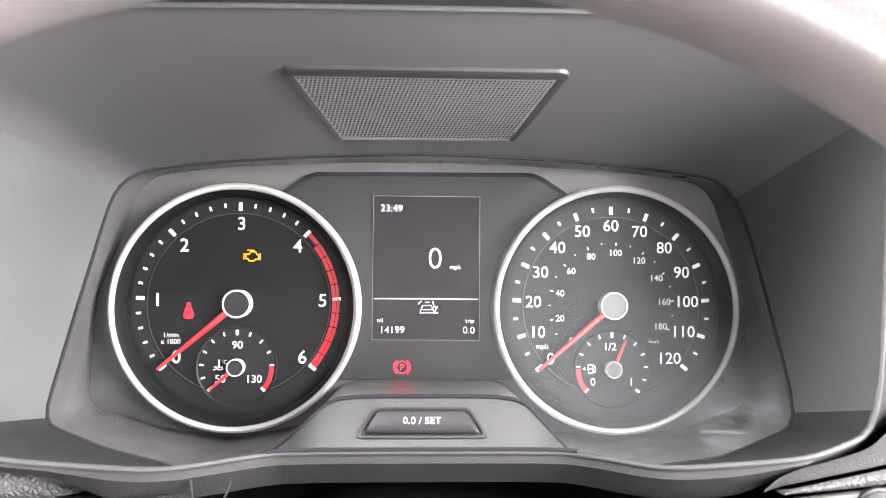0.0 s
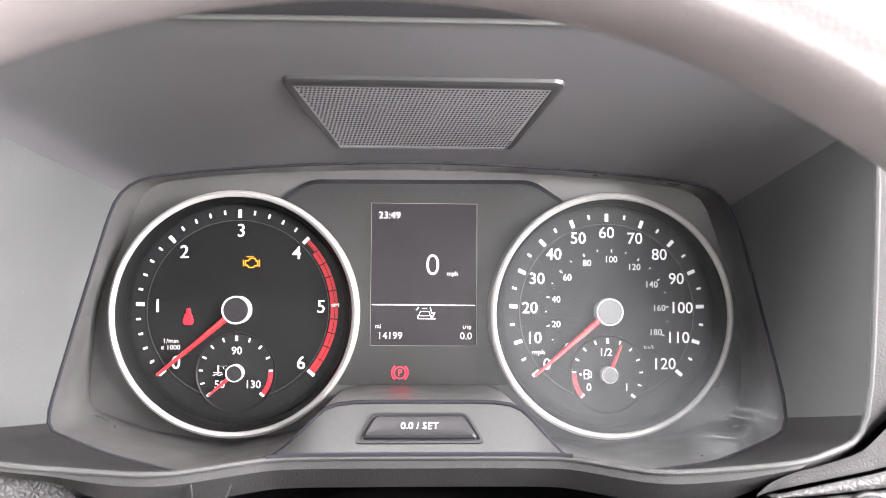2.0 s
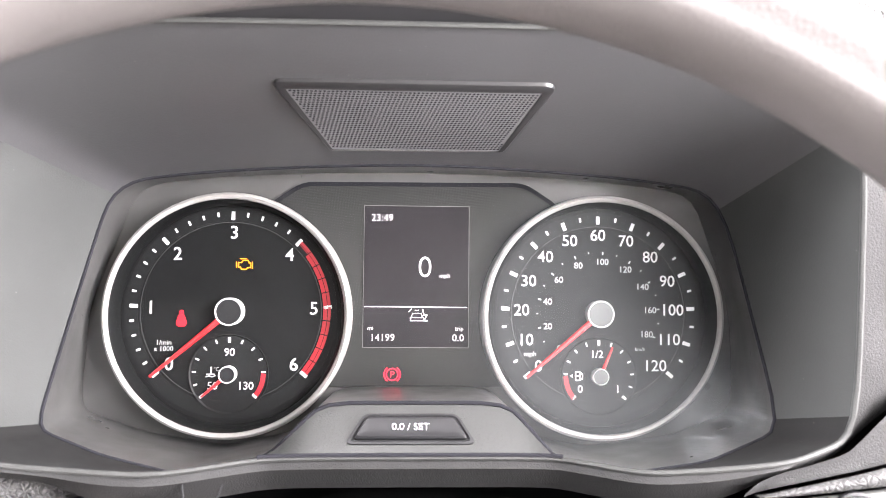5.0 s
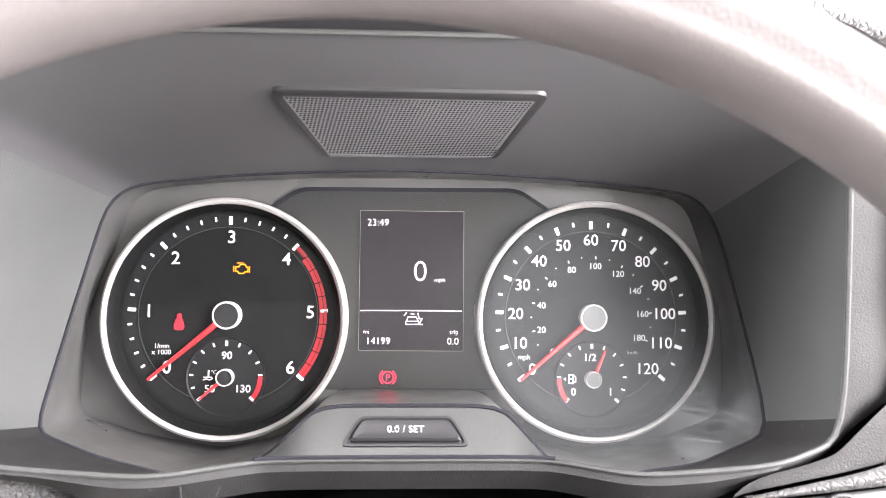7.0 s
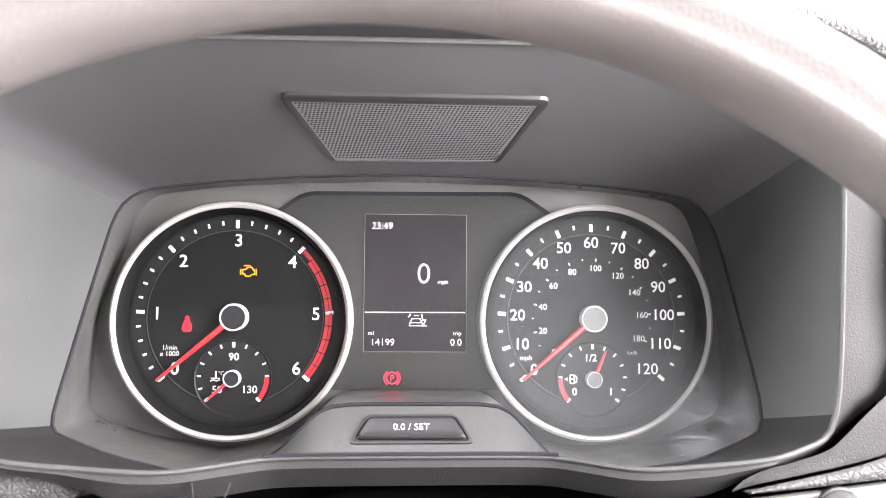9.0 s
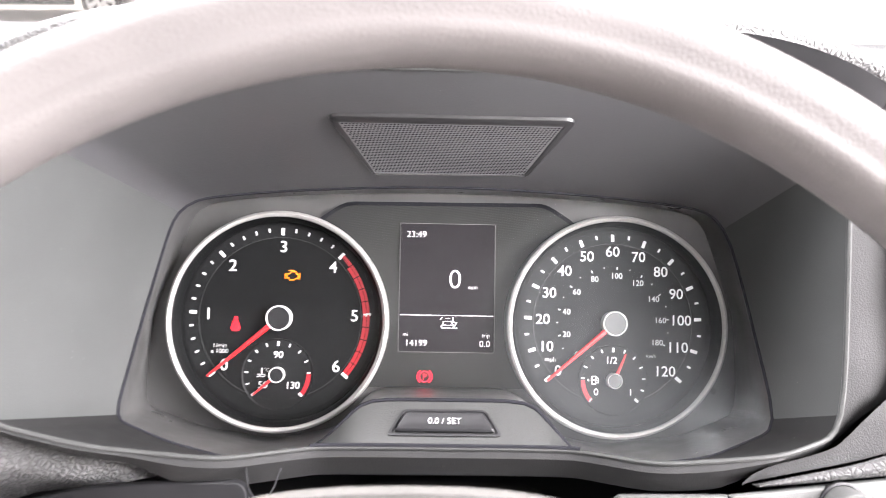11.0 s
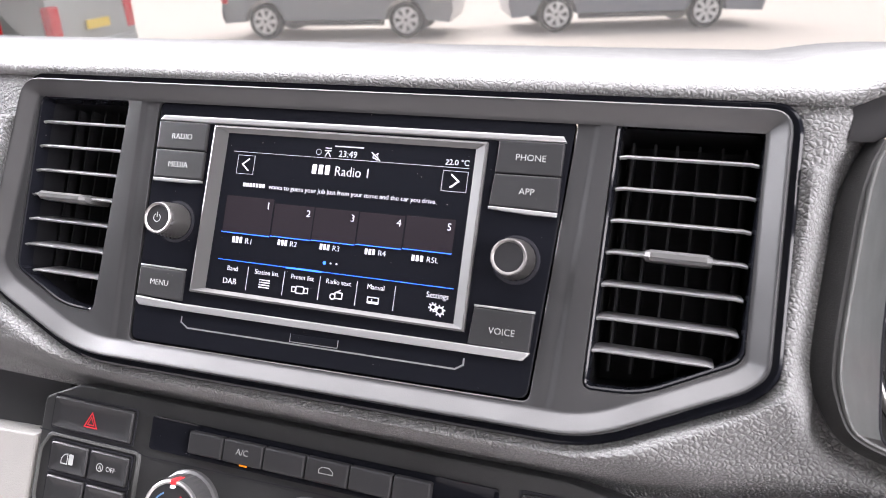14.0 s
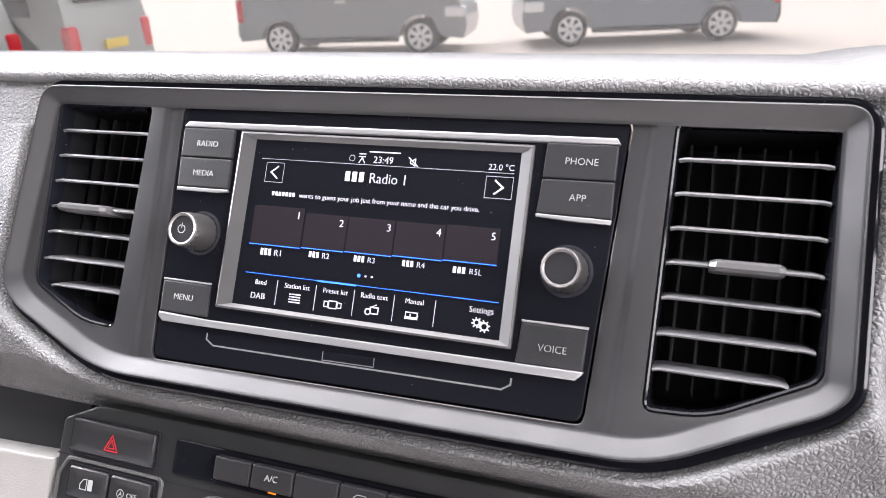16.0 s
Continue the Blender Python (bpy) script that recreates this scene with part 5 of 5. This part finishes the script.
switch("blank_switch", -.6005, -.5722, -.1560, -.1385, "blank black switch cover"), switch("blank_switch", -.5715, -.5435, -.1560, -.1385, "blank black switch cover")
sw = switch("traction_switch", -.3205, -.2600, -.1095, -.0920, "black traction control switch lettered OFF")
b = outline(rect(-.2940, -.2912, -.0992, -.0962), KY, .0006)
outline([(-.2950, -.1022), (-.2930, -.1012), (-.2940, -.1000)], KY, .0005, b, False), outline([(-.2925, -.1022), (-.2905, -.1012), (-.2915, -.1000)], KY, .0005, b, False)
part("skid_symbol", b, DIM_TEXT, sw)
write(sw, "OFF", -.2855, -.0995, KY, .0030, DIM_TEXT)
sw = switch("parking_aid_switch", -.3205, -.2600, -.1420, -.1145, "black parking aid switch lettered P")
write(sw, "P", -.2760, -.1235, KY, .0036, DIM_TEXT)
part("sensor_symbol", outline(arc(-.2748, -.1225, .0028, -50, 30, 8), KY, .0006, closed=False), DIM_TEXT, sw)

# moulded rim round the block of four switches and dark seams of the panel
rim_pts = rounded([(-.6085, -.1250), (-.6030, -.1165), (-.5395, -.1165), (-.5395, -.1585), (-.6030, -.1600), (-.6085, -.1540)], .0025, 4)
part("switch_rim", loft([at_y(l, y) for l, y in ((inset(rim_pts, -.0022), PY + .0004), (inset(rim_pts, -.0012), PY - .0012), (rim_pts, PY - .0014), (inset(rim_pts, .0006), PY + .0002))]), KNEE_MID, panel, "raised rim round four switches")
part("panel_seam", outline([(-.6115, -.1145), (-.5420, -.1145), (-.5350, -.1165), (-.2485, -.1120)], PY - .0004, .0007, closed=False), VOID, panel)

# lower dashboard on both sides
lower = thing("lower_dashboard", (0, -.1, -.3), "light grey plastic lower dashboard with dark strip", "lower dashboard")
part("dark_strip", slab([(-.2475, -.0895), (-.2475, -.1125), (-.1650, -.1100), (-.1650, -.0830)], -.1165, -.09, .0012), FINE, lower)
part("knee_panel", slab([(-.2475, -.1130), (-.2475, -.42), (-.07, -.42), (-.07, -.1085)], -.1150, -.08, .002), BEIGE, lower)
part("knee_panel", slab([(.1155, -.0680), (.141, -.0650), (.181, -.0605), (.300, -.049), (.560, -.044), (.560, -.42), (.1155, -.42)], -.1120, -.1085, .0012), KNEE_SHADED, lower)
part("switch_panel", slab([(.0670, -.0700), (.0690, -.0682), (.1145, -.0678), (.1145, -.42), (.0670, -.42)], -.1120, -.1085, .0012), KNEE_MID, lower, "mid grey panel")
part("knee_panel", slab([(-1.38, -.128), (-.80, -.128), (-.6145, -.1185), (-.6145, -.42), (-1.38, -.42)], -.1150, -.08, .002), BEIGE, lower)
part("storage_recess", slab(rect(-1.38, -.6135, -.14, -.080), -.095, -.05, .001), BLACK, lower)
part("side_panel", slab(rounded([(-.2075, -.0860), (-.1770, -.0750), (-.1540, -.0700), (-.1280, -.0680), (-.0910, -.0670), (-.0870, -.0710), (-.0850, -.1060), (-.2075, -.1100)], .004, 4), -.100, -.095, .001), BLACK, lower)
part("cable_loop", tube([(-.0890, -.096, -.062), (-.0870, -.099, -.070), (-.0830, -.101, -.0755), (-.0790, -.101, -.0745), (-.0760, -.099, -.0690), (-.0740, -.096, -.062)], .0004, 6), BLACK, lower, "thin dark cable")
light_sw = thing("light_knob", (.162, -.113, -.0715), "round grey light switch knob on the lower dashboard", "knob")
part("knob_body", lathe([(.0088, -.111), (.0088, -.122), (.0078, -.1238), (.0, -.1238)], .162, -.0715, 40), KNEE_MID, light_sw)
part("knob_bezel", lathe([(.0102, -.111), (.0102, -.1132), (.0092, -.1134), (.0090, -.112)], .162, -.0715, 40), BLACK, light_sw)

# unseen dark boxes behind it all, added to keep light from leaking through
core = thing("dashboard_core", (0, .1, -.3), "dark structure behind the dashboard", "dashboard body", kind="structure")
part("core", box(-1.38, -.21, -.078, .30, -.5, .085), BLACK, core)
part("core", box(-.21, .56, -.045, .30, -.5, -.090), BLACK, core)
part("core", box(.20, .56, -.08, .30, -.09, .085), BLACK, core)
part("core", box(-.21, .21, .012, .30, -.09, .085), BLACK, core)

# ---- unseen cabin added round the camera to bounce and block light (world axes) ----
HERE = Matrix.Identity(4)


def shell(name, bm, m, label):
    return whole(name, bm, m, (0, 0, 0), label, "cabin", kind="structure", place=HERE)


shell("ceiling", box(-1.40, .62, -1.15, -.17, 2.22, 2.26), HEADLINER, "unseen grey cab roof lining")
# pale half returns fill to the dials, dark half keeps the radio's reflection black
shell("bounce_wall_back", box(-.30, .62, -1.20, -1.15, .55, 2.26), BOUNCE_BOARD, "unseen pale board behind the cab that bounces light")
shell("dark_wall_back", box(-1.40, -.30, -1.20, -1.145, .55, 2.26), SEATM, "unseen dark board behind the cab that keeps reflections dark")
shell("floor", box(-1.40, .62, -1.15, .60, .50, .55), SEATM, "dark cab floor")
shell("bounce_bench", box(-1.30, .55, -1.12, -.48, .55, 1.10, .05), BOUNCE_CLOTH, "unseen pale block at seat height that bounces light")
for n_, x0, x1 in (("wall_left", -1.45, -1.40), ("wall_right", .62, .67)):
    b = box(x0, x1, -1.15, .60, .55, 1.42)
    box(x0, x1, -1.15, -.55, 1.42, 2.22, bm=b), box(x0, x1, -.55, .40, 2.10, 2.22, bm=b)
    shell(n_, b, SEATM, "dark cab door and window frame")

# windscreen: a tilted pane with a thin film added as a veil of glare
SCREENM = bpy.data.materials.new("veiled_windscreen")
SCREENM.use_nodes = True
tn = SCREENM.node_tree
tn.nodes.remove(tn.nodes["Principled BSDF"])
clear, film, veiled = (tn.nodes.new("ShaderNode" + k) for k in ("BsdfTransparent", "BsdfTranslucent", "MixShader"))
clear.inputs[0].default_value, film.inputs[0].default_value, veiled.inputs[0].default_value = (.97, .98, .98, 1), (.9, .88, .86, 1), .10
tn.links.new(clear.outputs[0], veiled.inputs[1]), tn.links.new(film.outputs[0], veiled.inputs[2])
tn.links.new(veiled.outputs[0], tn.nodes["Material Output"].inputs[0])
b = loft([[(x, y, z) for y, z in ((.64, 1.36), (.31, 1.78), (-.10, 2.27))] for x in (-1.40, -.39, .62)], closed=False)
pane = shell("windscreen", b, SCREENM, "clear windscreen with a pale veil for glare")
pane.visible_shadow = False

# ---- yard outside ----
GROUND = mat("pale_yard_ground", (0.55, 0.49, 0.435), 0.9, mottle=0.1)
b = bmesh.new()
bmesh.ops.create_grid(b, x_segments=60, y_segments=60, size=400)
YARD = Matrix.Translation((0, 0, -.16))
whole("ground", b, GROUND, (0, 0, 0), "pale sunlit gravel yard", "ground", kind="structure", place=YARD)
TRACK = mat("brown_gravel_track", (0.42, 0.36, 0.30), 0.95, mottle=0.3)
b = box(-40, 30, 2.0, 12.2, -.05, .004)
whole("road", b, TRACK, (0, 8, 0), "brown gravel strip across the yard", "road", kind="structure", place=YARD)

TYRE = mat("tyre_rubber", (0.02, 0.02, 0.02), 0.8, mottle=0.2)
RIM = mat("alloy_rim", (0.8, 0.8, 0.8), 0.35, 0.4)
CARGLASS = mat("dark_car_glass", (0.02, 0.025, 0.03), 0.08)
LAMPW = mat("headlamp_clear", (0.8, 0.8, 0.8), 0.15)
LAMPR = mat("tail_lamp_red", (0.6, 0.01, 0.02), 0.2)


def van(name, place, length, width, height, wb, front, paint, label, hood_len=.9):
    """A parked van, drawn along +x (front) in its own axes, on its wheels; wheel radius .33."""
    ob = thing(name, (0, 0, 0), label, "van", place=place)
    L0 = -(length - front - wb)
    x1 = wb + front
    sec = [(L0, .30), (L0 - .02, .55), (L0, 1.0), (L0 + .12, height - .12), (L0 + .3, height), (x1 - hood_len - .95, height), (x1 - hood_len - .15, height - .70), (x1 - .12, height - .86), (x1, height - 1.10), (x1 + .02, .50), (x1 - .05, .28)]
    low = []
    for c in (wb, 0):
        low += [(c + .40 * math.cos(radians(a)), .33 + .40 * math.sin(radians(a))) for a in (0, 25, 50, 75, 105, 130, 155, 180)]
    prof = sec + [(p[0], max(.24, p[1])) for p in low]
    loops = []
    n = len(prof)
    for y, ins in ((-width / 2, .05), (-width / 2 - .05, .0), (width / 2 + .05, 0.0), (width / 2, .05)):
        loops.append([(x, y * (1 - .10 * step((z - 1.0) / .9)), z - ins * (1 if z > 1.5 else 0)) for x, z in prof])
    b = bmesh.new()
    rows = [[b.verts.new(p) for p in l] for l in loops]
    for r0, r1 in zip(rows, rows[1:]):
        for i in range(n):
            j = (i + 1) % n
            b.faces.new((r0[i], r0[j], r1[j], r1[i]))
    b.faces.new(rows[0]), b.faces.new(rows[-1])
    bmesh.ops.triangulate(b, faces=[f for f in b.faces if len(f.verts) > 4])
    part("body", b, paint, ob, sharp=35)
    for sgn in (-1, 1):
        for c in (0, wb):
            b = bmesh.new()
            prof_t = [(.20, .10), (.30, .11), (.33, .08), (.33, -.08), (.30, -.11), (.20, -.10)]
            yy = sgn * (width / 2 - .07)
            loft([[(c + r * math.cos(2 * math.pi * i / 32), yy + q, .33 + r * math.sin(2 * math.pi * i / 32)) for i in range(32)] for r, q in prof_t], cap0=True, cap1=True, bm=b)
            w = part("wheel", b, TYRE, ob)
            b = None
            for s in range(7):
                a = 2 * math.pi * s / 7
                d = Vector((math.cos(a), 0, math.sin(a)))
                q = Vector((-math.sin(a), 0, math.cos(a)))
                o = Vector((c, yy + sgn * .115, .33))
                p = [o + d * .03 - q * .03, o + d * .225 - q * .045, o + d * .225 + q * .045, o + d * .03 + q * .03]
                e = bmesh.new()
                loft([p, [v - Vector((0, sgn * .03, 0)) for v in p]], cap0=True, cap1=True, bm=e)
                b = join(b, e)
            loft([[(c + r * math.cos(2 * math.pi * i / 28), yy + sgn * h, .33 + r * math.sin(2 * math.pi * i / 28)) for i in range(28)] for r, h in ((.235, .10), (.235, .118), (.205, .118), (.20, .09))], bm=b)
            part("rim", b, RIM, w)
        yy = sgn * (width / 2 + .052)
        b = bmesh.new()
        vs = [b.verts.new(p) for p in ((x1 - hood_len - .30, yy, .62 * height), (x1 - hood_len - 1.0, yy * .93, height - .2), (L0 + .5, yy * .93, height - .2), (L0 + .45, yy, .62 * height))]
        b.faces.new(vs)
        bmesh.ops.solidify(b, geom=b.faces[:], thickness=.02)
        part("side_window", b, CARGLASS, ob)
        part("headlamp", box(x1 - .40, x1 + .005, sgn * (width / 2 - .02) - .07, sgn * (width / 2 - .02) + .075, .66, .86, .05), LAMPW, ob)
        part("tail_lamp", box(L0 - .03, L0 + .10, sgn * (width / 2 - .05) - .11, sgn * (width / 2 - .05) + .11, .66, 1.08, .04), LAMPR, ob)
        part("door_handle", box(wb * .42, wb * .42 + .2, sgn * (width / 2 + .06) - .02, sgn * (width / 2 + .06) + .02, .98, 1.02, .01), RIM, ob)
        part("sill", box(.42, wb - .42, sgn * (width / 2 + .02) - .03, sgn * (width / 2 + .02) + .03, .24, .34, .02), TYRE, ob)
    part("rear_window", box(L0 - .02, L0 + .06, -width * .36, width * .36, 1.34, height - .22, .03), CARGLASS, ob)
    part("rear_bumper", box(L0 - .08, L0 + .12, -width / 2, width / 2, .36, .60, .05), paint, ob)
    part("number_plate", box(L0 - .055, L0 - .03, -.26, .26, .74, .86), mat("yellow_plate", (0.75, 0.55, 0.05), 0.5), ob, "plain yellow plate")
    return ob


def heading(a, b):
    """Pose with its x axis from ground point a (rear wheel) to b (front wheel); the near side's wheels stand there."""
    return YARD @ Matrix.Translation((a[0], a[1], 0)) @ Matrix.Rotation(math.atan2(b[1] - a[1], b[0] - a[0]), 4, "Z")


GREY1 = mat("grey_green_paint", (0.28, 0.295, 0.31), 0.35, 0.3, coat=0.5, mottle=0.04)
GREY2 = mat("slate_grey_paint", (0.23, 0.245, 0.28), 0.35, 0.2, coat=0.5, mottle=0.04)
SILVERP = mat("silver_green_paint", (0.50, 0.52, 0.51), 0.3, 0.4, coat=0.5, mottle=0.04)
van("parked_van", heading((-8.42, 12.45), (-5.67, 12.95)) @ Matrix.Translation((0, .85, 0)), 4.5, 1.7, 1.82, 2.79, .88, GREY1, "grey compact van parked side on across the yard", .75)
van("parked_van", heading((-.35, 15.2), (-3.05, 14.15)) @ Matrix.Translation((0, -.9, 0)), 4.9, 1.8, 1.95, 2.9, .90, GREY2, "slate grey van parked side on across the yard", .7)
van("parked_van", heading((-9.08, 7.55), (-11.98, 6.99)), 4.9, 1.8, 1.95, 3.0, .90, SILVERP, "silver grey van parked with its rear doors showing", .7)
van("parked_van", heading((-8.80, 5.05), (-11.70, 4.49)), 4.9, 1.8, 1.95, 3.0, .90, SILVERP, "silver van parked beside another, rear doors showing", .7)
